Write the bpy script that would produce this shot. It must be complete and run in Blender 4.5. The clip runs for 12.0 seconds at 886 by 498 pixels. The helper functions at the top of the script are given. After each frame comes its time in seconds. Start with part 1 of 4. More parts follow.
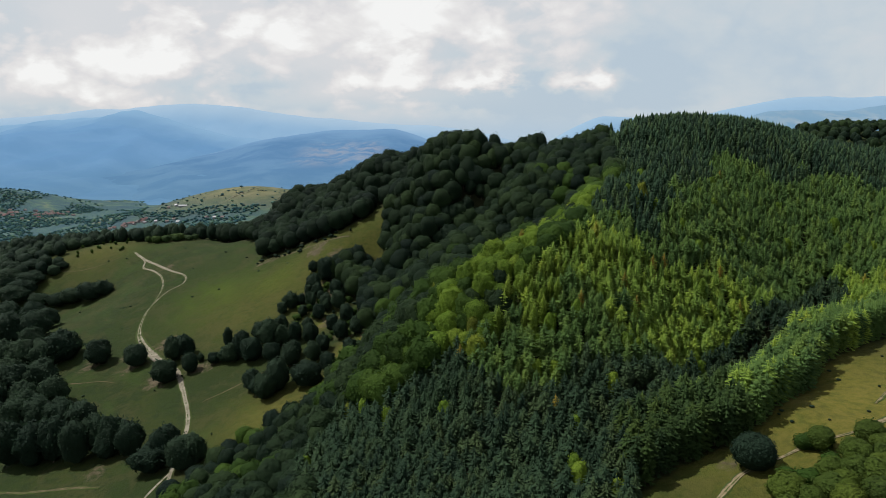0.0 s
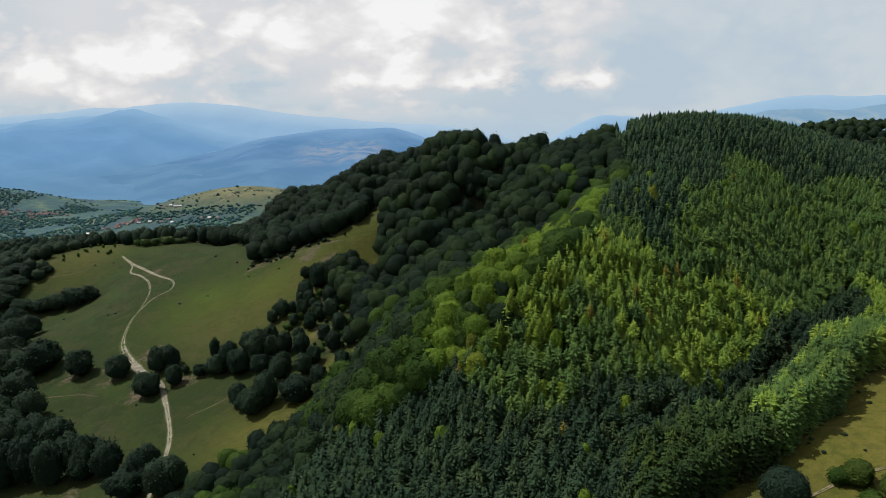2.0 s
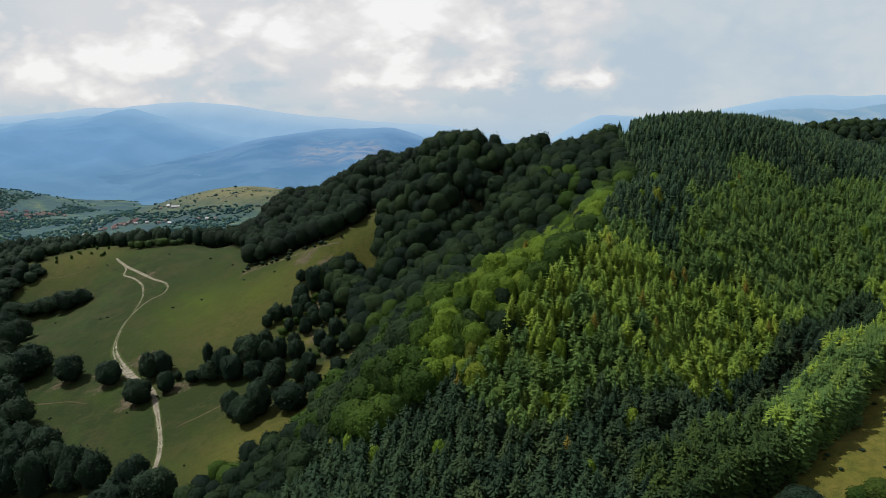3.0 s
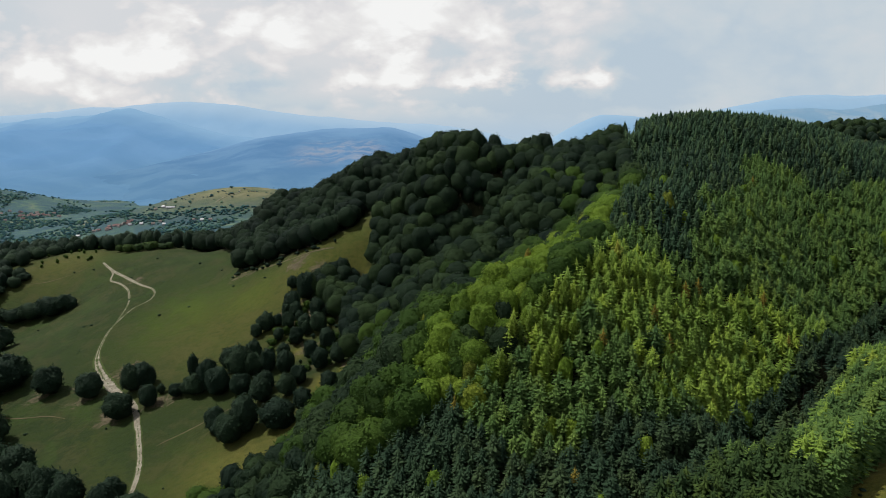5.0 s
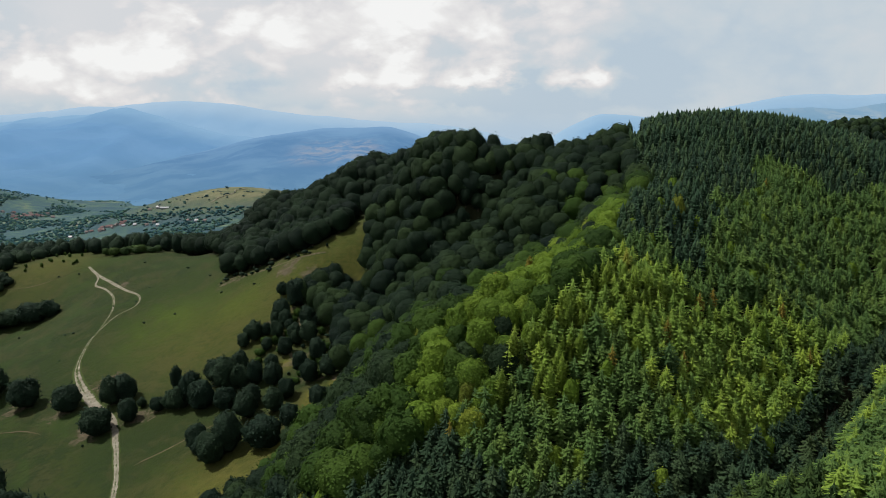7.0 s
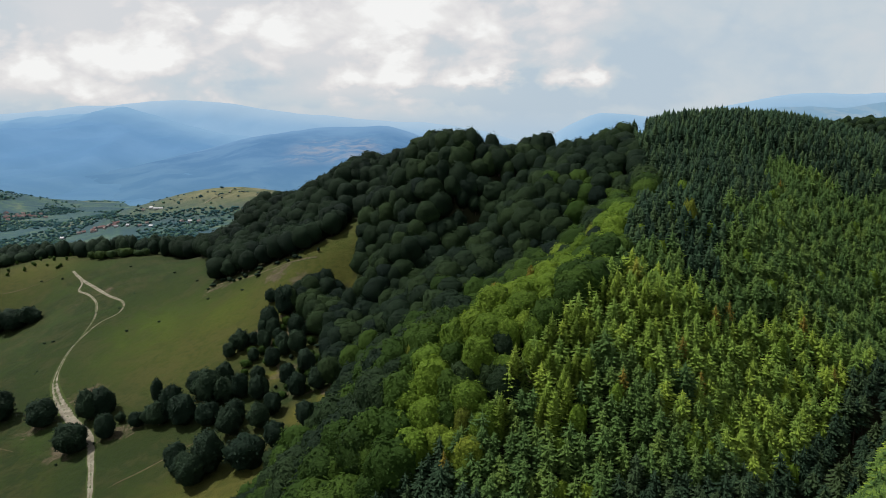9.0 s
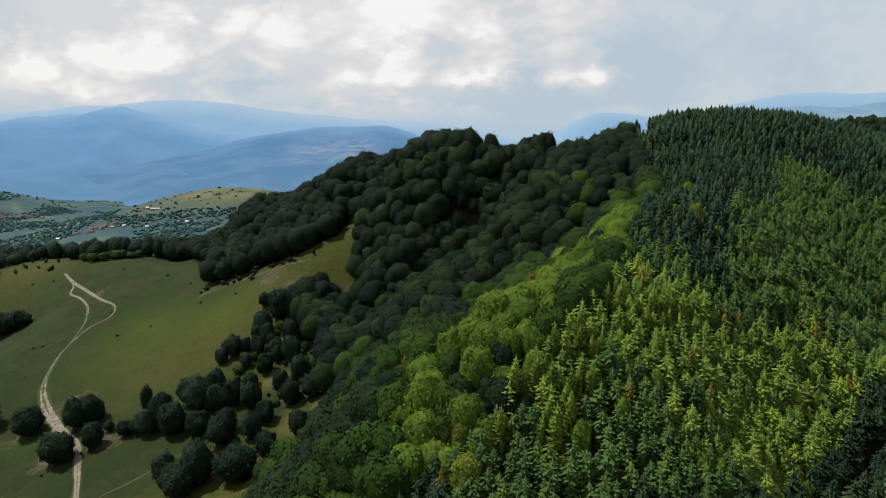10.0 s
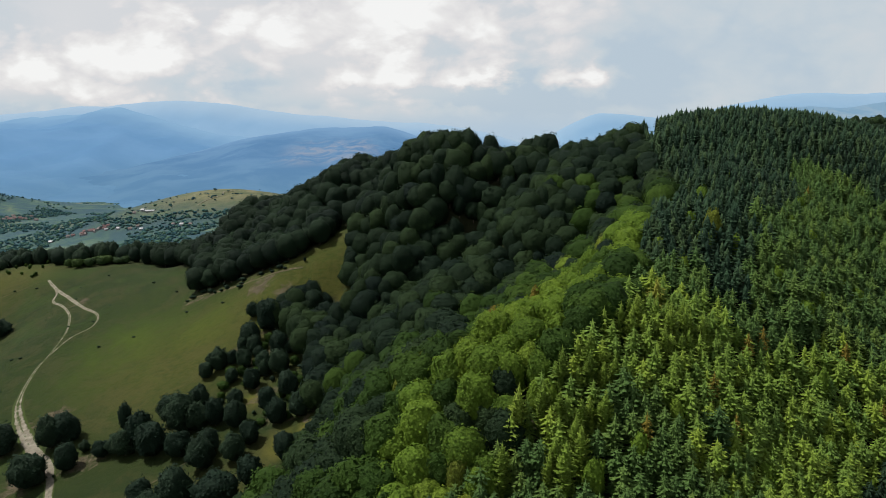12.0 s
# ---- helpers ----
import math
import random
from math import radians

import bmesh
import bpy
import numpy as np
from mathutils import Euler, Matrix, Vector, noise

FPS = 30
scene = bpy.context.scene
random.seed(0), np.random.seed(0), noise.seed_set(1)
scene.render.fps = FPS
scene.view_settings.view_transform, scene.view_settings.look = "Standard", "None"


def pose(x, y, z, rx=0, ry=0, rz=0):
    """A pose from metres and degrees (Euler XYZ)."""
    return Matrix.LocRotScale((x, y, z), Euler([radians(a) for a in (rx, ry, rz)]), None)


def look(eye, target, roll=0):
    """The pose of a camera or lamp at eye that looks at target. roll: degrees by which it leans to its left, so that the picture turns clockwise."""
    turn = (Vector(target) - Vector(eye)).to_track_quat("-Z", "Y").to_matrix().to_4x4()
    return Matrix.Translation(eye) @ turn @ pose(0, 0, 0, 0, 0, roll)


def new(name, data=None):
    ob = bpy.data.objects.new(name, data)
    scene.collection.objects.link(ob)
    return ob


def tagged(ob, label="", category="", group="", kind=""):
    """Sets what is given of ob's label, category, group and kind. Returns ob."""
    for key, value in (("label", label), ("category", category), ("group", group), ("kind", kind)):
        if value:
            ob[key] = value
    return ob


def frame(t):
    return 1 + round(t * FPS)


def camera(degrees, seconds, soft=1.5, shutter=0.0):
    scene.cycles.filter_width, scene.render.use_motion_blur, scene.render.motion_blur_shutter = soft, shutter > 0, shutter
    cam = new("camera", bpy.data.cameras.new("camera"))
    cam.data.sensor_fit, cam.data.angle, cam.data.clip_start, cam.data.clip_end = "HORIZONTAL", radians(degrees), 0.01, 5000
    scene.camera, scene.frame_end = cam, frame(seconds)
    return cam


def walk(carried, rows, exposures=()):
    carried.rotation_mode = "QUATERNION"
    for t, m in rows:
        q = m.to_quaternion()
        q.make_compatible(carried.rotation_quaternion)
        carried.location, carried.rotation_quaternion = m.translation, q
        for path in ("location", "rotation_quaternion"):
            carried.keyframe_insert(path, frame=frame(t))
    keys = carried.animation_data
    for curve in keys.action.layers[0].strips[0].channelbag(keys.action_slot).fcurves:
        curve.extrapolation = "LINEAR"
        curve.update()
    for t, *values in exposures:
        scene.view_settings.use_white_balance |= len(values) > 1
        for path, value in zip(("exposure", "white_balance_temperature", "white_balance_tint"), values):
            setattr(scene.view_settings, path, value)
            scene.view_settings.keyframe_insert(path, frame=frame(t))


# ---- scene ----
cam = camera(66.0, 12.0, 0.65)
PATH = [
    (0, (0.00, 0.00, 100.00), (0.00, 98.77, 84.36), -0.000),
    (0.5, (0.12, 4.13, 100.22), (0.17, 102.89, 84.51), -0.003),
    (1, (0.26, 8.18, 100.42), (0.34, 106.94, 84.66), -0.005),
    (1.5, (0.41, 12.17, 100.60), (0.52, 110.92, 84.81), -0.004),
    (2, (0.58, 16.10, 100.76), (0.71, 114.84, 84.95), -0.001),
    (2.5, (0.77, 19.97, 100.91), (0.91, 118.70, 85.08), 0.002),
    (3, (0.96, 23.78, 101.05), (1.13, 122.52, 85.21), 0.006),
    (3.5, (1.17, 27.55, 101.17), (1.36, 126.28, 85.32), 0.010),
    (4, (1.39, 31.27, 101.28), (1.60, 130.01, 85.43), 0.014),
    (4.5, (1.62, 34.96, 101.38), (1.86, 133.70, 85.52), 0.017),
    (5, (1.86, 38.62, 101.48), (2.13, 137.35, 85.60), 0.020),
    (5.5, (2.10, 42.25, 101.56), (2.42, 140.97, 85.67), 0.021),
    (6, (2.35, 45.85, 101.64), (2.71, 144.58, 85.72), 0.022),
    (6.5, (2.61, 49.44, 101.71), (3.02, 148.16, 85.77), 0.021),
    (7, (2.88, 53.02, 101.78), (3.34, 151.74, 85.81), 0.019),
    (7.5, (3.14, 56.59, 101.85), (3.66, 155.30, 85.85), 0.016),
    (8, (3.42, 60.16, 101.91), (3.99, 158.86, 85.88), 0.012),
    (8.5, (3.69, 63.73, 101.97), (4.33, 162.43, 85.91), 0.006),
    (9, (3.96, 67.31, 102.04), (4.66, 166.00, 85.95), -0.001),
    (9.5, (4.24, 70.90, 102.10), (4.99, 169.59, 85.99), -0.009),
    (10, (4.51, 74.51, 102.17), (5.32, 173.20, 86.05), -0.018),
    (10.5, (4.78, 78.15, 102.25), (5.63, 176.83, 86.12), -0.027),
    (11, (5.05, 81.81, 102.33), (5.93, 180.50, 86.21), -0.037),
    (11.5, (5.32, 85.51, 102.42), (6.21, 184.20, 86.33), -0.046),
    (12, (5.58, 89.24, 102.51), (6.47, 187.95, 86.48), -0.056),
]
walk(cam, [(t, look(eye, target, roll)) for t, eye, target, roll in PATH])

# ---- world, sun ----
SUN_AZ, SUN_EL = radians(-76), radians(58)      # azimuth from +y towards +x
sun_dir = Vector((math.sin(SUN_AZ) * math.cos(SUN_EL), math.cos(SUN_AZ) * math.cos(SUN_EL), math.sin(SUN_EL)))
sun = new("sun", bpy.data.lights.new("sun", "SUN"))
sun.data.energy, sun.data.angle, sun.data.color = 4.7, radians(0.6), (1.0, 0.95, 0.88)
sun.matrix_world = look(sun_dir * 50, (0, 0, 0))

world = bpy.data.worlds.new("world")
scene.world = world
world.use_nodes = True


class Nodes:
    """Short hand for building node trees."""

    def __init__(self, tree):
        self.t = tree
        tree.nodes.clear()

    def n(self, kind, **props):
        node = self.t.nodes.new(kind)
        for k, v in props.items():
            setattr(node, k, v)
        return node

    def put(self, socket, value):
        if hasattr(value, "is_output"):
            self.t.links.new(value, socket)
        elif value is not None:
            if hasattr(socket.default_value, "__len__") and len(socket.default_value) == 4 and len(value) == 3:
                value = (*value, 1)
            socket.default_value = value

    def math(self, op, a, b=None, c=None, clamp=False):
        node = self.n("ShaderNodeMath", operation=op, use_clamp=clamp)
        for s, v in zip(node.inputs, (a, b, c)):
            self.put(s, v)
        return node.outputs[0]

    def mix(self, fac, a, b, blend="MIX"):
        node = self.n("ShaderNodeMix", data_type="RGBA", blend_type=blend)
        self.put(node.inputs[0], fac)
        self.put(node.inputs[6], a)
        self.put(node.inputs[7], b)
        return node.outputs[2]

    def noise(self, vec, scale, detail=4.0, rough=0.55, dist=0.0):
        node = self.n("ShaderNodeTexNoise")
        self.put(node.inputs["Vector"], vec)
        node.inputs["Scale"].default_value = scale
        node.inputs["Detail"].default_value = detail
        node.inputs["Roughness"].default_value = rough
        node.inputs["Distortion"].default_value = dist
        return node.outputs["Fac"]

    def step(self, v, lo, hi, a=0.0, b=1.0):
        node = self.n("ShaderNodeMapRange", interpolation_type="SMOOTHSTEP")
        for s, x in zip(node.inputs, (v, lo, hi, a, b)):
            self.put(s, x)
        return node.outputs[0]

    def ramp(self, fac, *stops):
        node = self.n("ShaderNodeValToRGB")
        el = node.color_ramp.elements
        while len(el) < len(stops):
            el.new(0.5)
        for e, (p, c) in zip(el, stops):
            e.position, e.color = p, (*c, 1)
        self.put(node.inputs[0], fac)
        return node.outputs[0]


def build_sky():
    k = Nodes(world.node_tree)
    sky = k.n("ShaderNodeTexSky", sky_type="NISHITA", sun_disc=False)
    sky.sun_elevation, sky.sun_rotation, sky.dust_density, sky.altitude = SUN_EL, SUN_AZ, 3.0, 600
    blue = k.n("ShaderNodeBackground")
    k.put(blue.inputs[0], sky.outputs[0])
    blue.inputs[1].default_value = 0.075
    co = k.n("ShaderNodeTexCoord").outputs["Generated"]
    sep = k.n("ShaderNodeSeparateXYZ")
    k.put(sep.inputs[0], co)
    x, y, z = sep.outputs
    far = k.math("MAXIMUM", k.math("ABSOLUTE", y), 0.25)
    u, v = k.math("DIVIDE", x, far), k.math("DIVIDE", z, far)
    comb = k.n("ShaderNodeCombineXYZ")
    k.put(comb.inputs[0], u)
    k.put(comb.inputs[1], k.math("MULTIPLY", v, 1.7))
    k.put(comb.inputs[2], k.math("MULTIPLY", y, 0.3))
    vec = comb.outputs[0]
    puffs = k.noise(vec, 5.0, 10.0, 0.58, 0.5)
    fine = k.noise(vec, 15.0, 9.0, 0.62, 0.8)
    broad = k.noise(vec, 2.3, 3.0, 0.5)

    swirl = k.n("ShaderNodeTexNoise")
    k.put(swirl.inputs["Vector"], vec)
    swirl.inputs["Scale"].default_value, swirl.inputs["Detail"].default_value, swirl.inputs["Roughness"].default_value = 13.0, 8.0, 0.62
    sw = k.n("ShaderNodeSeparateColor")
    k.put(sw.inputs[0], swirl.outputs["Color"])
    bu = k.math("ADD", u, k.math("MULTIPLY", k.math("SUBTRACT", sw.outputs[0], 0.5), 0.13))
    bv = k.math("ADD", v, k.math("MULTIPLY", k.math("SUBTRACT", sw.outputs[1], 0.5), 0.055))

    def blob(cu, cv, su, sv, gain):
        a = k.math("POWER", k.math("DIVIDE", k.math("SUBTRACT", bu, cu), su), 2.0)
        b = k.math("POWER", k.math("DIVIDE", k.math("SUBTRACT", bv, cv), sv), 2.0)
        return k.math("MULTIPLY", k.math("EXPONENT", k.math("MULTIPLY", k.math("ADD", a, b), -1.0)), gain)

    cauli = k.n("ShaderNodeTexVoronoi", feature="SMOOTH_F1")
    bent = k.n("ShaderNodeVectorMath", operation="ADD")
    wob = k.n("ShaderNodeTexNoise")
    k.put(wob.inputs["Vector"], vec)
    wob.inputs["Scale"].default_value, wob.inputs["Detail"].default_value = 7.0, 6.0
    half = k.n("ShaderNodeVectorMath", operation="SCALE")
    k.put(half.inputs[0], wob.outputs["Color"])
    half.inputs["Scale"].default_value = 0.16
    k.put(bent.inputs[0], vec)
    k.put(bent.inputs[1], half.outputs[0])
    k.put(cauli.inputs["Vector"], bent.outputs[0])
    cauli.inputs["Scale"].default_value, cauli.inputs["Smoothness"].default_value = 11.0, 0.25
    heads = k.math("SUBTRACT", 0.42, cauli.outputs["Distance"])
    calm = k.step(u, 0.12, 0.34, 1.0, 0.3)
    small_heads = k.n("ShaderNodeTexVoronoi", feature="SMOOTH_F1")
    k.put(small_heads.inputs["Vector"], bent.outputs[0])
    small_heads.inputs["Scale"].default_value, small_heads.inputs["Smoothness"].default_value = 29.0, 0.3
    heads = k.math("ADD", k.math("MULTIPLY", heads, 0.80), k.math("MULTIPLY", k.math("SUBTRACT", 0.42, small_heads.outputs["Distance"]), 0.40))
    total = k.math("ADD", k.math("MULTIPLY", k.math("SUBTRACT", puffs, 0.5), 1.55), k.math("ADD", k.math("MULTIPLY", k.math("SUBTRACT", fine, 0.5), 0.7), heads))
    total = k.math("ADD", k.math("MULTIPLY", total, calm), k.math("MULTIPLY", k.math("SUBTRACT", broad, 0.5), 0.6))
    for b in SKY_PUFFS:
        total = k.math("ADD", total, blob(*b))
    low = k.step(v, 0.022, 0.056)
    total = k.math("ADD", total, k.step(u, 0.22, -0.10, 0.0, 0.13))
    total = k.math("MULTIPLY", k.math("ADD", total, 0.52), k.math("ADD", k.math("MULTIPLY", low, 0.75), 0.25))
    # the left half of the sky stays veiled between the heads, but for two bluish gaps
    veil = k.step(u, 0.16, -0.16, 0.0, 0.52)
    for b in ((-0.29, 0.078, 0.085, 0.026, -0.48), (-0.64, 0.16, 0.07, 0.05, -0.26), (-0.245, 0.207, 0.010, 0.009, -0.4)):
        veil = k.math("ADD", veil, blob(*b))
    veil = k.math("MULTIPLY", k.math("ADD", veil, k.math("MULTIPLY", k.math("SUBTRACT", broad, 0.5), 0.35)), k.step(v, 0.036, 0.070))
    total = k.math("SMOOTH_MAX", total, veil, 0.10)
    cloud = k.ramp(k.math("ADD", total, 0.0, clamp=True),
                   (0.0, (0.54, 0.65, 0.75)), (0.20, (0.63, 0.71, 0.77)), (0.40, (0.70, 0.74, 0.78)), (0.60, (0.83, 0.82, 0.83)), (0.78, (0.91, 0.90, 0.895)), (1.0, (1.03, 1.03, 1.02)))
    haze = k.mix(k.step(v, 0.0, 0.045), (0.50, 0.64, 0.78), cloud)
    lit = k.n("ShaderNodeBackground")
    k.put(lit.inputs[0], haze)
    lit.inputs[1].default_value = 0.70
    both = k.n("ShaderNodeMixShader")
    k.put(both.inputs[0], k.step(v, 0.30, 0.75, 0.97, 0.75))
    k.t.links.new(blue.outputs[0], both.inputs[1])
    k.t.links.new(lit.outputs[0], both.inputs[2])
    k.t.links.new(both.outputs[0], k.n("ShaderNodeOutputWorld").inputs[0])


# centre across and up, reach across and up, gain: the clouds over the valley
SKY_PUFFS = [(-0.395, 0.138, 0.055, 0.036, 0.62), (-0.465, 0.108, 0.060, 0.024, 0.46), (-0.25, 0.172, 0.060, 0.036, 0.60), (-0.585, 0.090, 0.060, 0.020, 0.36), (-0.50, 0.068, 0.060, 0.014, 0.34),
             (-0.075, 0.118, 0.026, 0.026, 0.46), (-0.125, 0.076, 0.050, 0.012, 0.44), (-0.042, 0.084, 0.034, 0.014, 0.46), (0.060, 0.079, 0.040, 0.011, 0.66), (0.085, 0.091, 0.020, 0.012, 0.40), (0.190, 0.083, 0.050, 0.013, 0.62),
             (0.225, 0.096, 0.022, 0.014, 0.45), (0.00, 0.185, 0.150, 0.040, 0.26), (-0.335, 0.170, 0.026, 0.030, -0.26), (0.50, 0.12, 0.24, 0.16, -0.30), (-0.29, 0.072, 0.090, 0.026, -0.34),
             (-0.62, 0.155, 0.070, 0.045, -0.38), (-0.248, 0.203, 0.010, 0.010, -0.7), (0.125, 0.100, 0.026, 0.045, -0.32), (0.30, 0.10, 0.06, 0.05, -0.3), (0.10, 0.055, 0.22, 0.016, -0.5)]
build_sky()
scene.view_settings.exposure = 0.35


# ---- materials ----
def material(name):
    m = bpy.data.materials.new(name)
    m.use_nodes = True
    return m, Nodes(m.node_tree)


def finish(k, color, rough=0.8, bump=None, strength=0.3, distance=0.3, spec=0.2):
    b = k.n("ShaderNodeBsdfPrincipled")
    k.put(b.inputs["Base Color"], color)
    k.put(b.inputs["Roughness"], rough)
    b.inputs["Specular IOR Level"].default_value = spec
    if bump is not None:
        bn = k.n("ShaderNodeBump")
        bn.inputs["Strength"].default_value, bn.inputs["Distance"].default_value = strength, distance
        k.put(bn.inputs["Height"], bump)
        k.put(b.inputs["Normal"], bn.outputs[0])
    k.t.links.new(b.outputs[0], k.n("ShaderNodeOutputMaterial").inputs[0])
    return b


def foliage(name, dark, mid, light, odd=None, through_light=0.25, gap_shade=0.78):
    """Leaves: tone by the tree, then by the clump, with some light passing through."""
    m, k = material(name)
    tint = k.n("ShaderNodeAttribute", attribute_name="tint").outputs["Fac"]
    rand = k.n("ShaderNodeObjectInfo").outputs["Random"]
    tone = k.math("FRACT", k.math("ADD", tint, rand))
    leaf = k.n("ShaderNodeNewGeometry").outputs["Random Per Island"]
    pos = k.n("ShaderNodeNewGeometry").outputs["Position"]
    stops = [(0.0, dark), (0.5, mid), (0.93, light)]
    if odd:
        stops += [(0.992, light), (0.998, odd)]
    base = k.ramp(tone, *stops)
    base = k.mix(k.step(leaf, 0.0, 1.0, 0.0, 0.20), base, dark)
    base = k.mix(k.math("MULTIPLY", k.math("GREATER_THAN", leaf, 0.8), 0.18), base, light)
    # noise darkening painted in for the shaded gaps between leaf clumps
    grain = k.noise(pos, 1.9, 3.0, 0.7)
    base = k.mix(k.step(grain, 0.42, 0.60, gap_shade, 0.0), base, k.mix(0.62, base, (0.0, 0.0, 0.0)))
    bn = k.n("ShaderNodeBump")
    bn.inputs["Strength"].default_value, bn.inputs["Distance"].default_value = 0.9, 0.8
    k.put(bn.inputs["Height"], k.noise(pos, 1.3, 3.0, 0.65))
    patch = k.noise(pos, 0.035, 3.0)
    base = k.mix(k.step(patch, 0.40, 0.62, 0.0, 0.4), base, mid)
    d = k.n("ShaderNodeBsdfPrincipled")
    k.put(d.inputs["Base Color"], base)
    d.inputs["Roughness"].default_value = 0.7
    k.put(d.inputs["Normal"], bn.outputs[0])
    d.inputs["Specular IOR Level"].default_value = 0.08
    t = k.n("ShaderNodeBsdfTranslucent")
    k.put(t.inputs[0], k.mix(0.5, base, light))
    mx = k.n("ShaderNodeMixShader")
    mx.inputs[0].default_value = through_light
    k.t.links.new(d.outputs[0], mx.inputs[1])
    k.t.links.new(t.outputs[0], mx.inputs[2])
    k.t.links.new(mx.outputs[0], k.n("ShaderNodeOutputMaterial").inputs[0])
    return m


# spruce needles in copies, with sunlight and cloud shade put into the colour
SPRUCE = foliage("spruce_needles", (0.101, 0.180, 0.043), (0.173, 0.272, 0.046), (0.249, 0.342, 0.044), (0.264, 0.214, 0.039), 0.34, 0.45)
SPRUCE_SHADED = foliage("shaded_spruce_needles", (0.015, 0.035, 0.021), (0.028, 0.057, 0.029), (0.050, 0.080, 0.031), None, 0.25, 0.55)
SPRUCE_RIDGE = foliage("shaded_ridge_needles", (0.013, 0.033, 0.020), (0.024, 0.055, 0.028), (0.053, 0.092, 0.035), None, 0.18)
# BEECH, BRIGHT, MIDBEECH, RIDGE: one beech leaf, painted from shaded to sunlit
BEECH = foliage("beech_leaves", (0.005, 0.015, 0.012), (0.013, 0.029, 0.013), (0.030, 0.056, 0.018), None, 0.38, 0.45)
BRIGHT = foliage("sunlit_beech_leaves", (0.062, 0.120, 0.015), (0.110, 0.189, 0.021), (0.166, 0.243, 0.027), (0.248, 0.175, 0.027), 0.38)
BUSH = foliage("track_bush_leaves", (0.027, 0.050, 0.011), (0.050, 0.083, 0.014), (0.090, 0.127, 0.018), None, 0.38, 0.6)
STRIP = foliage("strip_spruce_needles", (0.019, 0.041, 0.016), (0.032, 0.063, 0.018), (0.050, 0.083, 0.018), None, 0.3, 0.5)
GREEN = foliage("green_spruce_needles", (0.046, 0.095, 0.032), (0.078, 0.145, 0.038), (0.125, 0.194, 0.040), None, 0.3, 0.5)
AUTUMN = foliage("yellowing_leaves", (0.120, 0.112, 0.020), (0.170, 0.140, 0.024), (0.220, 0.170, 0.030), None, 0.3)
MIDBEECH = foliage("half_lit_beech_leaves", (0.015, 0.037, 0.007), (0.029, 0.065, 0.010), (0.054, 0.101, 0.014), None, 0.38, 0.55)
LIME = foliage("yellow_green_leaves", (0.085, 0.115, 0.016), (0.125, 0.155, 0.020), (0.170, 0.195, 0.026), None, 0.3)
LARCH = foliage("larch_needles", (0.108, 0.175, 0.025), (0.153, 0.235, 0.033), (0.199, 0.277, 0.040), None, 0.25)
RIDGE = foliage("shaded_ridge_leaves", (0.007, 0.017, 0.013), (0.012, 0.026, 0.013), (0.019, 0.039, 0.019), None, 0.38, 0.35)
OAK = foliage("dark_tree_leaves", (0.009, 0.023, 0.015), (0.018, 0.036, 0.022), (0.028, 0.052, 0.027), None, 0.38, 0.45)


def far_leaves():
    m, k = material("hazy_distant_leaves")
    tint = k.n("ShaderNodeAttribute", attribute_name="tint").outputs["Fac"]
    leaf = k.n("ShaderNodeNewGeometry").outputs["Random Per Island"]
    # the blue of distance haze is mixed into these leaf tones
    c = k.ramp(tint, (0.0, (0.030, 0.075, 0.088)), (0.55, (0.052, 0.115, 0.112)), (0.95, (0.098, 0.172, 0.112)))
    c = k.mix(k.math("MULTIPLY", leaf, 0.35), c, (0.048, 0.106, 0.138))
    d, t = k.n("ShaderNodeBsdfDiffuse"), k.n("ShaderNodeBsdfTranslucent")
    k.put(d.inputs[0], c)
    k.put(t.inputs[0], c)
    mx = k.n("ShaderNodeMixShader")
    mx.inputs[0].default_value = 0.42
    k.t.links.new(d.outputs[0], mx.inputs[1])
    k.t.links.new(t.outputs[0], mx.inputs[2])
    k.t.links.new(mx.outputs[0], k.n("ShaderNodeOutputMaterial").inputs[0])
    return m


FARLEAF = far_leaves()


def bark():
    m, k = material("bark")
    pos = k.n("ShaderNodeTexCoord").outputs["Object"]
    n = k.noise(pos, 6.0, 5.0, 0.6)
    finish(k, k.ramp(n, (0.3, (0.044, 0.033, 0.026)), (0.7, (0.118, 0.096, 0.074))), 0.9, n, 0.5, 0.05)
    return m


BARK = bark()


def meadow():
    m, k = material("meadow_grass")
    pos = k.n("ShaderNodeNewGeometry").outputs["Position"]
    wear = k.n("ShaderNodeAttribute", attribute_name="wear").outputs["Fac"]
    wood = k.n("ShaderNodeAttribute", attribute_name="wood").outputs["Fac"]
    dry = k.n("ShaderNodeAttribute", attribute_name="dry").outputs["Fac"]
    valley = k.n("ShaderNodeAttribute", attribute_name="valley").outputs["Fac"]
    lush = k.n("ShaderNodeAttribute", attribute_name="lush").outputs["Fac"]
    big, middle = k.noise(pos, 0.014, 4.0, 0.55, 0.6), k.noise(pos, 0.07, 5.0, 0.6, 0.4)
    small, tiny = k.noise(pos, 0.45, 5.0, 0.65), k.noise(pos, 2.6, 3.0, 0.6)
    green = k.ramp(big, (0.38, (0.0111, 0.0211, 0.0045)), (0.50, (0.0133, 0.0246, 0.0053)), (0.62, (0.0201, 0.0292, 0.0062)))
    green = k.mix(k.step(middle, 0.47, 0.58, 0.0, 0.60), green, (0.0300, 0.0316, 0.0116))
    green = k.mix(k.step(k.noise(pos, 0.11, 6.0, 0.68, 0.9), 0.50, 0.60, 0.0, 0.85), green, (0.0100, 0.0199, 0.0053))
    green = k.mix(k.step(k.noise(pos, 0.028, 5.0, 0.6, 1.2), 0.52, 0.64, 0.0, 0.5), green, (0.0189, 0.0386, 0.0071))
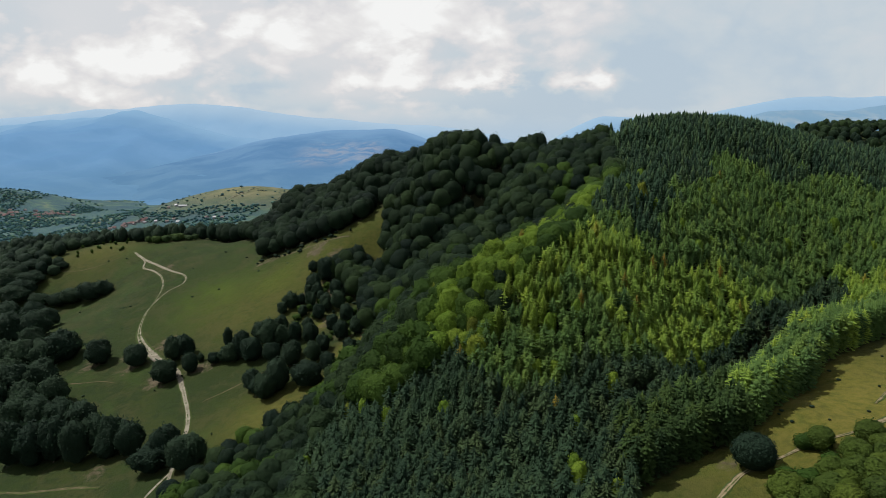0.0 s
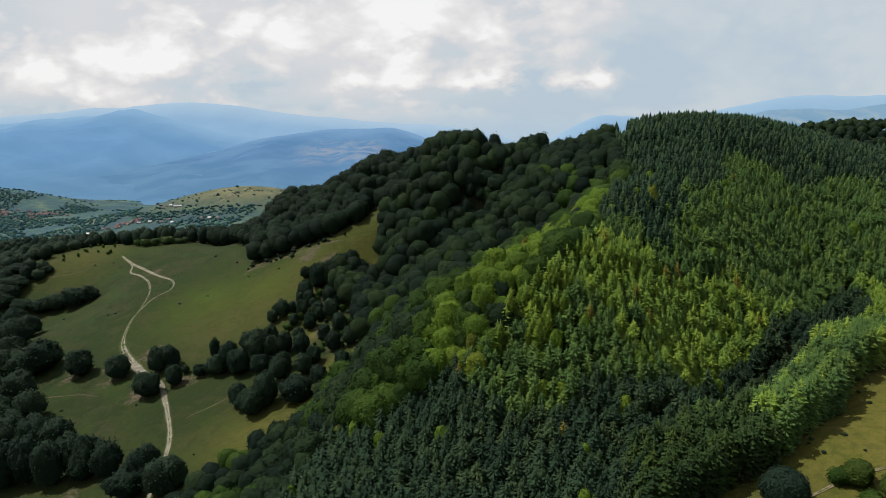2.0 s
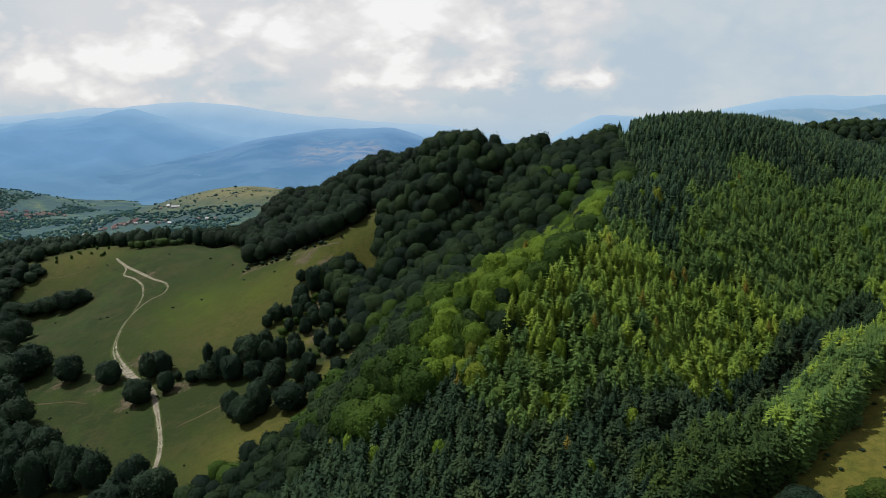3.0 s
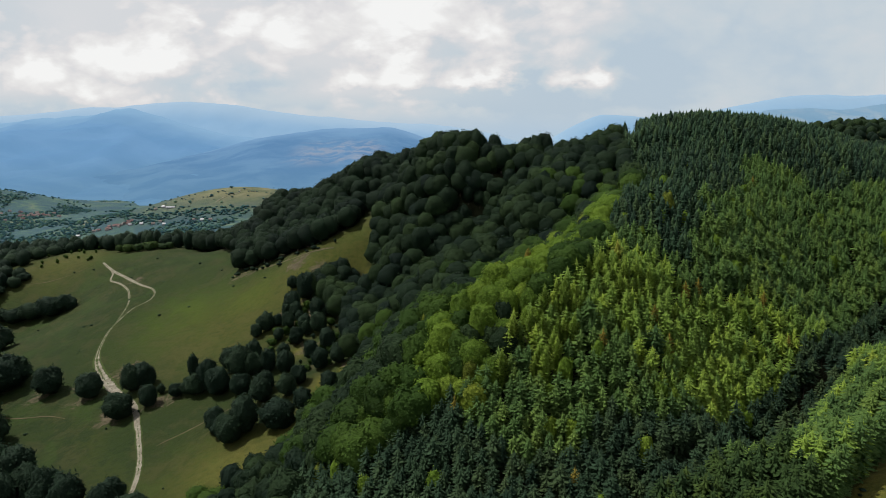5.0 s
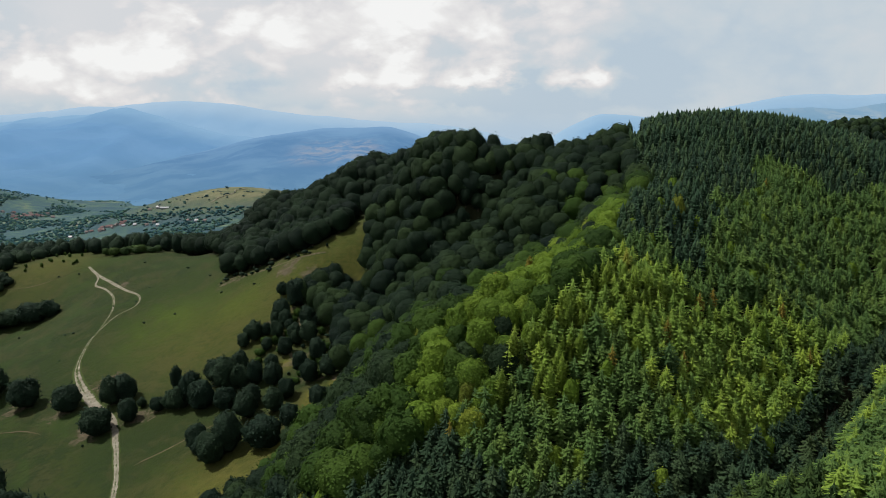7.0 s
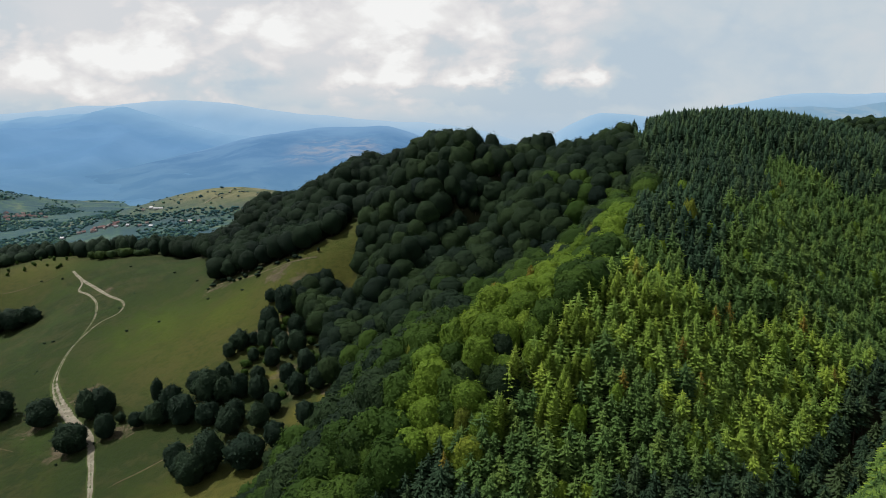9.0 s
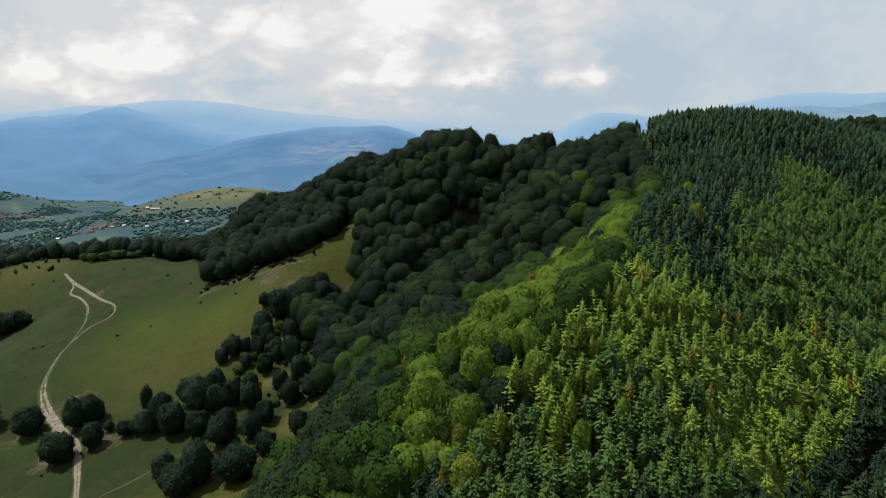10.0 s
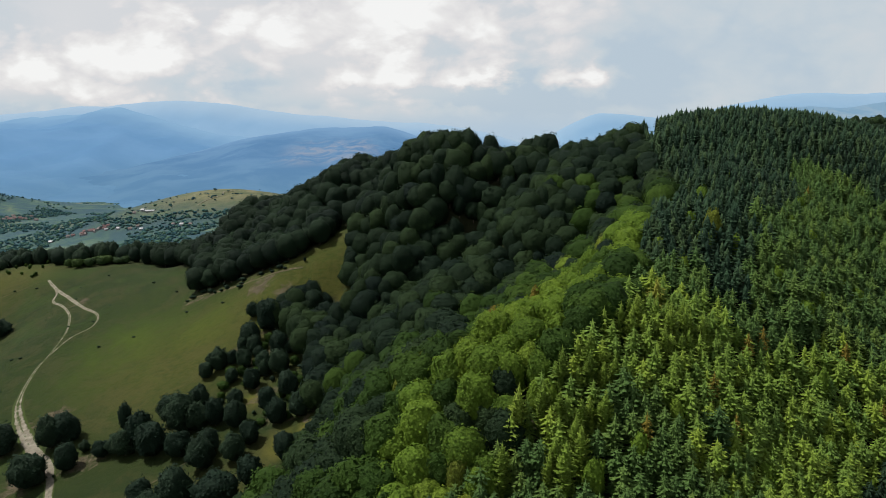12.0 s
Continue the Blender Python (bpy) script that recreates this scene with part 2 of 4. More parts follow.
    green = k.mix(k.step(small, 0.50, 0.62, 0.0, 0.6), green, (0.0100, 0.0187, 0.0062))
    green = k.mix(k.step(tiny, 0.35, 0.75, 0.0, 0.35), green, (0.0300, 0.0386, 0.0125))
    green = k.mix(k.math("MULTIPLY", lush, k.step(middle, 0.40, 0.60, 0.9, 0.45)), green, (0.032, 0.052, 0.007))
    green = k.mix(k.math("MULTIPLY", dry, 0.85), green, k.mix(k.step(valley, 0.3, 0.9), k.ramp(small, (0.36, (0.104, 0.102, 0.016)), (0.52, (0.167, 0.144, 0.024)), (0.66, (0.211, 0.178, 0.037))), k.ramp(k.noise(pos, 0.03, 5.0, 0.7, 0.6), (0.35, (0.066, 0.082, 0.046)), (0.5, (0.122, 0.122, 0.066)), (0.66, (0.170, 0.150, 0.094)))))
    soil = k.ramp(small, (0.3, (0.034, 0.030, 0.018)), (0.7, (0.088, 0.072, 0.047)))
    edge = k.math("ADD", wear, k.math("MULTIPLY", k.math("SUBTRACT", k.noise(pos, 0.22, 6.0, 0.7, 0.8), 0.5), 1.5))
    ground_c = k.mix(k.math("MULTIPLY", k.step(edge, 0.45, 0.75), k.step(wear, 0.05, 0.3)), green, soil)
    # valley fields, their colours shifted to blue to paint in distance haze
    hazy_plot = k.ramp(k.noise(pos, 0.009, 7.0, 0.68, 0.6), (0.36, (0.024, 0.055, 0.072)), (0.48, (0.036, 0.074, 0.070)), (0.55, (0.058, 0.097, 0.072)), (0.60, (0.074, 0.108, 0.076)), (0.68, (0.150, 0.145, 0.105)))
    hazy_plot = k.mix(k.step(k.noise(pos, 0.05, 7.0, 0.75, 0.4), 0.48, 0.58, 0.0, 0.7), hazy_plot, (0.023, 0.052, 0.074))
    ground_c = k.mix(k.math("MULTIPLY", valley, k.math("SUBTRACT", 1.0, dry, clamp=True)), ground_c, hazy_plot)
    litter = k.ramp(small, (0.3, (0.010, 0.013, 0.006)), (0.7, (0.025, 0.024, 0.011)))
    ground_c = k.mix(k.math("MULTIPLY", wood, 0.85), ground_c, litter)
    hi = k.math("ADD", small, k.math("MULTIPLY", tiny, 0.5))
    finish(k, ground_c, 0.95, hi, 0.9, 0.8, 0.1)
    return m


def grassy(k, pos):
    """How far grass has crept over a track: thin in the middle, full at the edges."""
    edge = k.n("ShaderNodeAttribute", attribute_name="edge").outputs["Fac"]
    return k.step(k.math("ADD", edge, k.math("MULTIPLY", k.math("SUBTRACT", k.noise(pos, 0.55, 6.0, 0.7, 0.5), 0.5), 1.9)), 0.55, 0.95)


def gravel(name, dark, mid, light):
    m, k = material(name)
    pos = k.n("ShaderNodeNewGeometry").outputs["Position"]
    a, b = k.noise(pos, 0.35, 5.0, 0.65), k.noise(pos, 3.5, 4.0, 0.6)
    c = k.ramp(a, (0.30, dark), (0.55, mid), (0.72, light))
    c = k.mix(k.step(b, 0.4, 0.7, 0.0, 0.35), c, (0.163, 0.141, 0.096))
    c = k.mix(grassy(k, pos), c, (0.030, 0.044, 0.011))
    finish(k, c, 0.95, b, 0.5, 0.1, 0.1)
    return m


def bare_soil():
    m, k = material("bare_soil")
    pos = k.n("ShaderNodeNewGeometry").outputs["Position"]
    a = k.noise(pos, 0.5, 6.0, 0.7)
    c = k.ramp(a, (0.3, (0.033, 0.031, 0.016)), (0.6, (0.078, 0.063, 0.038)), (0.75, (0.133, 0.104, 0.070)))
    finish(k, k.mix(grassy(k, pos), c, (0.030, 0.044, 0.011)), 0.95, a, 0.6, 0.3, 0.1)
    return m


MEADOW, SOIL = meadow(), bare_soil()
GRAVEL = gravel("pale_gravel", (0.081, 0.074, 0.053), (0.148, 0.136, 0.110), (0.229, 0.215, 0.181))
DIRT = gravel("tan_dirt", (0.078, 0.059, 0.036), (0.141, 0.111, 0.070), (0.215, 0.178, 0.122))


def mountain_material(name, low, high, air, glow, field=None, scale=0.004):
    """Hazy distance: woods and fields far off, with bright haze painted into colour and glow, thicker towards the cloud
    base and the valley floor.
    """
    m, k = material(name)
    pos = k.n("ShaderNodeNewGeometry").outputs["Position"]
    z = k.n("ShaderNodeSeparateXYZ")
    k.put(z.inputs[0], pos)
    crest = k.n("ShaderNodeAttribute", attribute_name="crest").outputs["Fac"]
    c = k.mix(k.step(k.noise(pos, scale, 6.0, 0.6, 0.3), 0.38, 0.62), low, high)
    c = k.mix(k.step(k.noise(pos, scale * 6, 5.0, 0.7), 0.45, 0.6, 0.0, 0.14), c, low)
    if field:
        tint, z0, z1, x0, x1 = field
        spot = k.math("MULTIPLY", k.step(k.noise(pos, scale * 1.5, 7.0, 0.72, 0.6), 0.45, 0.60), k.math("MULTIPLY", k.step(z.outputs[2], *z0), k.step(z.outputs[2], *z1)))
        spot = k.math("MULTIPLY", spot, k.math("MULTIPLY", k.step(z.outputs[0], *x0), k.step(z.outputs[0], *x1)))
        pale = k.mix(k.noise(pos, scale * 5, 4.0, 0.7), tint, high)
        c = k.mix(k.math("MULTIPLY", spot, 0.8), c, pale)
    # two haze blues, mottled by noise, painted over the slopes along the valley floor
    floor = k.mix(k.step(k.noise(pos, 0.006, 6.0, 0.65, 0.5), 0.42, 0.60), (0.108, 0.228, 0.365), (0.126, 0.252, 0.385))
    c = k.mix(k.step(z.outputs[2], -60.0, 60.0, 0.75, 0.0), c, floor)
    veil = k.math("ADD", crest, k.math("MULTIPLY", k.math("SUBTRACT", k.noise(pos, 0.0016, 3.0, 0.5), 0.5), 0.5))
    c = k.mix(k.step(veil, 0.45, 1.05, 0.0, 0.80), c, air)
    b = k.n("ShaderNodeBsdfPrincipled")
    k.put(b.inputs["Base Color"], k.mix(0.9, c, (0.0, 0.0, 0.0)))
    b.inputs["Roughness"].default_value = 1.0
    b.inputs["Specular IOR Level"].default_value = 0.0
    # the slopes emit their haze colour, in place of bright air before them
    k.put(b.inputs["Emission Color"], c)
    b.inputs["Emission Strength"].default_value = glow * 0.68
    k.t.links.new(b.outputs[0], k.n("ShaderNodeOutputMaterial").inputs[0])
    return m


# ---- landforms ----
# centre, reach and height of every rise and hollow of the near ground, then of the valley beyond
HILLS = [(100, 361, 56, 49.0), (-241, 491, 85, 38.3), (18, 225, 31, 24.9), (-39, 450, 81, 39.4), (265, 474, 180, 45.8), (12, 380, 29, 33.0), (-197, 108, 128, -22.5), (90, 280, 32, 27.3), (98, 147, 43, 9.7), (196, 392, 42, 23.0), (139, 259, 22, -17.1), (-30, 135, 47, 10.6), (-245, 422, 35, -19.6), (-103, 501, 22, 17.0), (-44, 461, 22, 20.3), (59, 237, 24, 22.0), (81, 209, 22, -12.1)]
# smaller knolls and dips
KNOLLS = [(5, 217, 22, 13.2), (171, 551, 57, -13.2), (-52, 390, 22, 11.0), (-34, 474, 22, 8.0), (78, 194, 10, -6.0), (103, 215, 10, -6.0), (131, 241, 12, -6.0), (88, 174, 11, 4.0), (112, 200, 12, 3.0), (0, 352, 20, -4.0), (-8, 393, 13, 10.0), (40, 386, 13, -7.0), (70, 384, 12, -7.0), (-73, 466, 13, -2.0), (-138, 492, 16, -7.0), (-370, 592, 60, 22.0)]
# the wooded spur, the gully behind it and the rise of the ridge
SPURS = [(-28, 372, 25, -6.0), (12, 284, 25, 9.9), (20, 348, 13, -9.3), (44, 204, 18, 6.8), (124, 308, 25, -4.1), (-28, 372, 13, -10.3), (60, 268, 13, 6.1), (4, 300, 13, 6.3), (-12, 252, 13, 3.7), (12, 348, 13, -8.4), (-28, 276, 13, -3.1), (-60, 476, 25, 3.3), (-60, 412, 13, -3.8), (-36, 364, 13, -7.5), (-20, 412, 13, -3.2), (52, 204, 18, 5.2), (36, 324, 13, 3.1), (-92, 490, 14, 3.0), (206, 385, 20, -6.0), (-46, 462, 9, -7.0), (-18, 442, 11, 7.5), (-6, 399, 9, 5.0), (23, 388, 7, -4.0), (43, 374, 5, 3.0), (140, 370, 28, 2.0)]
# ribs and gullies down the wooded flank: from, to, half width, height
RIBS = [(-10, 296, 31, 329, 6, 3.5), (31, 329, 66, 345, 6, 3.0), (18, 300, 72, 316, 6, -5.5), (-26, 330, 16, 347, 6, -4.5), (16, 347, 44, 364, 6, -4.0), (-22, 342, 16, 383, 6, 5.0), (-6, 322, -34, 306, 6, -3.0)]
FAR_HILLS = [(-340, 1225, 160, 80), (-250, 830, 150, 42), (-520, 1000, 160, -10), (-1010, 1520, 130, 48),(464, 860, 210, 141),(900,1100,300,120),(-1200,900,400,40)]


def smooth(a, b, v):
    v = np.clip((v - a) / (b - a), 0, 1)
    return v * v * (3 - 2 * v)


def ground_z(x, y):
    x, y = np.asarray(x, float), np.asarray(y, float)
    near = 3.15 + 0.119 * 350 * np.tanh(x / 350) + 0.0133 * np.minimum(y, 600)
    for a, b, r, h in HILLS + KNOLLS + SPURS:
        near = near + h * np.exp(-((x - a) ** 2 + (y - b) ** 2) / (2 * r * r))
    for x0, y0, x1, y1, w, h in RIBS:
        t = np.clip(((x - x0) * (x1 - x0) + (y - y0) * (y1 - y0)) / ((x1 - x0) ** 2 + (y1 - y0) ** 2), 0, 1)
        near = near + h * np.exp(-((x - x0 - t * (x1 - x0)) ** 2 + (y - y0 - t * (y1 - y0)) ** 2) / (2 * w * w))
    far = -62.0
    for a, b, r, h in FAR_HILLS:
        far = far + h * np.exp(-((x - a) ** 2 + (y - b) ** 2) / (2 * r * r))
    w = smooth(90, 330, np.hypot(np.maximum(np.abs(x + 20) - 290, 0), np.maximum(y - 500, 0) + np.maximum(-y, 0)))
    return near * (1 - w) + far * w


def inside(poly, x, y):
    x, y = np.asarray(x, float), np.asarray(y, float)
    hit = np.zeros(x.shape, bool)
    for (x0, y0), (x1, y1) in zip(poly, poly[1:] + poly[:1]):
        if y0 != y1:
            hit ^= ((y0 > y) != (y1 > y)) & (x < (x1 - x0) * (y - y0) / (y1 - y0) + x0)
    return hit


# outlines on the plan
SPRUCE_WOOD = [(-42, 181), (-30, 150), (0, 118), (30, 118), (47, 149), (61, 156), (75, 160), (96, 177), (113, 196), (123, 204), (151, 222), (262, 300), (270, 420), (92, 408), (84, 345),
               (75, 290), (64, 279), (48, 231), (31, 213), (16, 199), (-1, 195), (-14, 193), (-33, 206)]
BEECH_WOOD = [(-84, 192), (-73, 216), (-56, 229), (-42, 238), (-40, 267), (-34, 290), (-38, 318), (-50, 345), (-62, 353), (-56, 364), (-44, 370), (-33, 379), (-30, 392), (10, 410), (92, 408),
              (84, 345), (75, 290), (64, 279), (48, 231), (31, 213), (16, 199), (-1, 195), (-14, 193), (-33, 206), (-42, 181), (-30, 150), (-70, 150)]
RIDGE_WOOD = [(-108, 406), (-80, 397), (-59, 391), (-46, 396), (-42, 420), (-30, 400), (10, 412), (92, 410), (80, 420), (0, 425), (-20, 490), (-60, 510), (-110, 530), (-150, 535), (-168, 500), (-152, 480), (-128, 450), (-112, 428)]


def coords(lo, hi, step, reach_lo, reach_hi, grow):
    mid = list(np.arange(lo, hi + 0.1, step))
    s, v = step, lo
    while v > reach_lo:
        s *= grow
        v -= s
        mid.insert(0, v)
    s, v = step, hi
    while v < reach_hi:
        s *= grow
        v += s
        mid.append(v)
    return np.array(mid)


# grassy gaps between the trees of the slope: centre, half width, half depth
GLADES = [(-43, 286, 6, 9), (-35, 292, 4, 7), (-31, 259, 8, 6), (-45, 262, 12, 6), (-57, 314, 6, 6), (-35, 366, 4, 8)]


def in_glade(x, y, grow=1.0):
    """How far inside the nearest glade a place lies: 1 in its middle, 0 at its edge."""
    best = np.zeros(np.shape(x))
    for a, b, rx, ry in GLADES:
        best = np.maximum(best, 1 - np.hypot((x - a) / (rx * grow), (y - b) / (ry * grow)))
    return best


def below_glade(x, y):
    """Whether a place lies just downhill of a glade, where the trees are low."""
    return any(-rx < x - a < rx + 6 and b - ry - 12 < y < b for a, b, rx, ry in GLADES)


def make_ground():
    xs, ys = coords(-330, 270, 3, -4600, 4600, 1.12), coords(90, 560, 3, -1500, 4700, 1.10)
    gx, gy = np.meshgrid(xs, ys)
    gz = ground_z(gx, gy)
    nx, ny = len(xs), len(ys)
    verts = np.stack([gx.ravel(), gy.ravel(), gz.ravel()], 1)
    i = np.arange(nx * ny).reshape(ny, nx)
    faces = np.stack([i[:-1, :-1].ravel(), i[:-1, 1:].ravel(), i[1:, 1:].ravel(), i[1:, :-1].ravel()], 1)
    me = bpy.data.meshes.new("ground")
    me.from_pydata(verts.tolist(), [], faces.tolist())
    me.polygons.foreach_set("use_smooth", np.ones(len(faces), bool))
    x, y = verts[:, 0], verts[:, 1]
    wood = np.zeros(len(verts))
    for poly in (SPRUCE_WOOD, BEECH_WOOD, RIDGE_WOOD):
        wood = np.maximum(wood, inside(poly, x, y) * (in_glade(x, y, 1.25) <= 0))
    wear = np.zeros(len(verts))
    for a, b, r, g in SCARS + BANKS:
        wear = np.maximum(wear, g * np.exp(-((x - a) ** 2 + (y - b) ** 2) / (2 * r * r)))
    dry = 0.22 * np.exp(-((x + 40) ** 2 + (y - 372) ** 2) / (2 * 26 ** 2)) + 1.05 * np.exp(-((x + 335) / 110) ** 2 / 2 - ((y - 1190) / 90) ** 2 / 2)
    dry += 0.2 * np.exp(-((x + 250) ** 2 + (y - 485) ** 2) / (2 * 22 ** 2)) + 0.5 * np.exp(-((x - 110) ** 2 + (y - 165) ** 2) / (2 * 40 ** 2))
    dry += 0.5 * np.clip(in_glade(x, y, 1.1), 0, 1) + 0.30 * np.exp(-((x + 62) ** 2 + (y - 244) ** 2) / (2 * 17 ** 2)) + 0.16 * np.exp(-((x + 100) ** 2 + (y - 345) ** 2) / (2 * 26 ** 2))
    # where the haze-tinted field colours replace the meadow's
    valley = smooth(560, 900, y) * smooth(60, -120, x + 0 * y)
    # brighter yellow-green grass in the middle of the pasture
    lush = np.maximum(np.exp(-((x + 130) / 24) ** 2 - ((y - 374) / 26) ** 2), 0.8 * np.exp(-((x + 92) / 22) ** 2 - ((y - 372) / 16) ** 2))
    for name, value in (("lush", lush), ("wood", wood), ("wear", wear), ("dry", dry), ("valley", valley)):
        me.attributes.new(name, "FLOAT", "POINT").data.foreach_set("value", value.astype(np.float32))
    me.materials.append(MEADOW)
    return tagged(new("ground", me), "hilly green meadow ground with bare worn soil", "ground", kind="structure")


# bare soil: centre, reach, how bare
SCARS = [(-108, 400, 6, 0.5), (-90, 394, 4, 0.45), (-71, 382, 6, 0.8), (-60, 372, 5, 0.7), (-70, 345, 5, 1.0), (-60, 335, 5, 0.9), (-54, 313, 6, 0.7), (-33, 345, 6, 0.9), (-35, 368, 4, 1.0), (-36, 295, 3, 0.7), (-43, 292, 2.5, 0.6), (-55, 345, 5, 0.9), (-47, 300, 6, 0.6), (-137, 331, 5, 1.0), (-150, 325, 8, 0.7), (-128, 296, 8, 0.8), (-150, 312, 6, 0.7)]
# bare banks along the foot of the ridge wood and by the tracks
BANKS = [(-172, 320, 7, 0.6), (-110, 299, 7, 0.7), (-190, 428, 6, 0.5), (-178, 432, 5, 0.7), (68, 150, 5, 0.6), (-125, 228, 7, 0.55), (-110, 393, 3, 0.61), (-107, 396, 4, 0.68), (-101, 397, 4, 0.68), (-96, 399, 4, 0.61), (-86, 395, 4, 0.54), (-78, 391, 4, 0.54), (-55, 358, 4, 0.61), (-65, 353, 4, 0.61)]
ground = make_ground()


def ribbon(name, path, width, label, lift=0.14, ragged=0.5, seed=1, mat=None, faint=(0.0, 0.0)):
    """A worn track that follows the ground, its edges uneven."""
    rng = np.random.default_rng(seed)
    p = np.array(path, float)
    fine = []
    n = len(p)
    for i in range(n - 1):
        a, b, c, d = p[max(i - 1, 0)], p[i], p[i + 1], p[min(i + 2, n - 1)]
        steps = max(2, int(np.hypot(*(c - b)) / 1.5))
        for s in np.arange(steps) / steps:
            fine.append(0.5 * ((2 * b) + (c - a) * s + (2 * a - 5 * b + 4 * c - d) * s ** 2 + (3 * b - a - 3 * c + d) * s ** 3))
    fine.append(p[-1])
    q = np.array(fine)
    t = np.gradient(q, axis=0)
    t /= np.linalg.norm(t, axis=1)[:, None] + 1e-9
    side = np.stack([-t[:, 1], t[:, 0]], 1)
    m = len(q)
    wob = np.convolve(rng.normal(0, 1, m + 6), np.ones(4) / 4, "same")[3:-3] * ragged
    wob2 = np.convolve(rng.normal(0, 1, m + 6), np.ones(4) / 4, "same")[3:-3] * ragged
    w = np.interp(np.linspace(0, 1, m), np.linspace(0, 1, len(width)), width) * 0.52
    rows = []
    for off, up in ((-1, -0.13), (-0.76, 0), (-0.42, 0), (0, 0.04), (0.42, 0), (0.76, 0), (1, -0.13)):
        e = np.where(off < 0, wob, wob2) * (abs(off) > 0.5)
        pts = q + side * (off * (w + 0.5 * e))[:, None]
        rows.append(np.c_[pts, ground_z(pts[:, 0], pts[:, 1]) + lift + up])
    v = np.stack(rows, 1).reshape(-1, 3)
    k = len(rows)
    faces = [(i * k + j, i * k + j + 1, (i + 1) * k + j + 1, (i + 1) * k + j) for i in range(m - 1) for j in range(k - 1)]
    me = bpy.data.meshes.new(name)
    me.from_pydata(v.tolist(), [], faces)
    me.attributes.new("edge", "FLOAT", "POINT").data.foreach_set("value", (np.tile(np.array((1.6, 0.95, 0.20, 0.72, 0.20, 0.95, 1.6)), m) + np.repeat(np.interp(np.linspace(0, 1, m), np.linspace(0, 1, len(faint)), faint), k)).astype(np.float32))
    me.materials.append(mat or GRAVEL)
    return tagged(new(name, me), label, "track", kind="structure")


ribbon("road", [(-82, 178), (-88, 196), (-93, 218), (-96, 234), (-99, 250), (-105, 266), (-113, 283), (-122, 300), (-133, 311), (-141, 320), (-152, 334), (-160, 348), (-165, 367), (-165, 380), (-162, 392), (-155, 399),
                (-158, 410), (-173, 425), (-190, 444), (-204, 459), (-217, 474)], [2.0, 2.0, 2.1, 2.2, 2.4, 3.0, 5.2, 5.0, 2.2, 1.5, 1.2, 2.0, 2.4, 2.3, 2.0], "pale gravel track winding over the meadow", seed=2, faint=(0.1, 0.05, 0.0, 0.1, -0.35, 0.2, 0.38, 0.25, 0.0, 0.0, 0.1))
ribbon("road", [(-165, 372), (-166, 388), (-169, 403), (-177, 420), (-188, 434), (-198, 444), (-201, 453), (-206, 461)], [1.2, 1.4, 1.7, 1.3], "narrow side branch of the gravel track", 0.16, 0.6, 3, None, (0.45, 0.3, 0.1, 0.0))
ribbon("road", [(-97, 196), (-96, 208), (-93, 220)], [1.2, 1.2], "single pale wheel rut beside the track", 0.15, 0.5, 4)
ribbon("road", [(40, 118), (52, 132), (62, 141), (70, 147), (78, 149), (88, 152), (98, 154), (108, 158), (122, 164), (140, 172)], [1.9, 1.7, 1.6, 2.0, 2.6], "pale dirt track beside the spruce strip", 0.15, 1.5, 5, DIRT, (0.1, 0.15, 0.25, 0.1, 0.0))
ribbon("road", [(112, 168), (118, 174), (128, 182), (140, 190)], [0.4, 1.4, 2.4], "worn dirt path up the grassy slope", 0.15, 1.2, 6, DIRT, (0.3, 0.1, 0.0))
ribbon("road", [(-190, 312), (-175, 306), (-160, 304), (-150, 300)], [0.8, 1.0, 0.6], "faint worn path across the meadow", 0.12, 0.9, 7, SOIL)
ribbon("road", [(-176, 232), (-160, 227), (-148, 224), (-132, 222), (-118, 219)], [1.4, 2.2, 1.2, 2.0, 0.8], "pale worn patch of soil below the tree row", 0.12, 1.4, 14, SOIL, (0.3, 0.1, 0.3, 0.1, 0.4))
ribbon("road", [(-100, 268), (-88, 276), (-78, 283), (-72, 288)], [0.7, 0.8, 0.6], "faint path along the grove", 0.12, 0.8, 8, SOIL)

ribbon("road", [(-110, 400), (-101, 399), (-92, 395), (-82, 391), (-72, 387), (-62, 384), (-53, 383)], [2.4, 1.0, 1.6, 1.2, 1.8, 1.0], "brown soil path along the foot of the ridge wood", 0.12, 0.9, 9, SOIL)
ribbon("road", [(-72, 350), (-66, 340), (-61, 330), (-57, 318), (-50, 308)], [2.2, 1.2, 2.6, 1.0], "brown eroded soil streak between the shrubs", 0.12, 1.2, 10, SOIL)

ribbon("road", [(-352, 1108), (-345, 1135), (-330, 1160), (-335, 1185), (-320, 1205)], [3.0, 3.0, 3.5, 3.0], "pale field track over the distant hill", 0.3, 0.8, 13)
# soil ribbon standing in for the boundary line of the fenced pasture
ribbon("road", [(-268, 464), (-256, 462), (-244, 463), (-232, 467), (-222, 473)], [0.8, 0.6, 0.8, 0.7], "narrow dark soil line along the foot of the pasture", 0.12, 0.5, 12, SOIL)


# ---- trees ----
def spruce_parts(seed, whorls, arms, fine, slim=1.0, droop=0.24, low=0.36, blunt=1.9, lush=1.0, heart=1.0):
    """Unit spruce, one metre high: crown and trunk as vertex and face lists."""
    rng = np.random.default_rng(seed)
    v, f = [], []

    def add(pts, tris):
        b = len(v)
        v.extend(pts)
        f.extend([tuple(b + i for i in t) for t in tris])

    for i in range(whorls):
        s = i / (whorls - 1)
        z = low + (0.96 - low) * s
        reach = 0.195 * slim * (min(1.0, (0.96 - z) / 0.6 * blunt + 0.04)) ** 0.8 * rng.uniform(0.85, 1.12)
        turn = rng.uniform(0, 6.28)
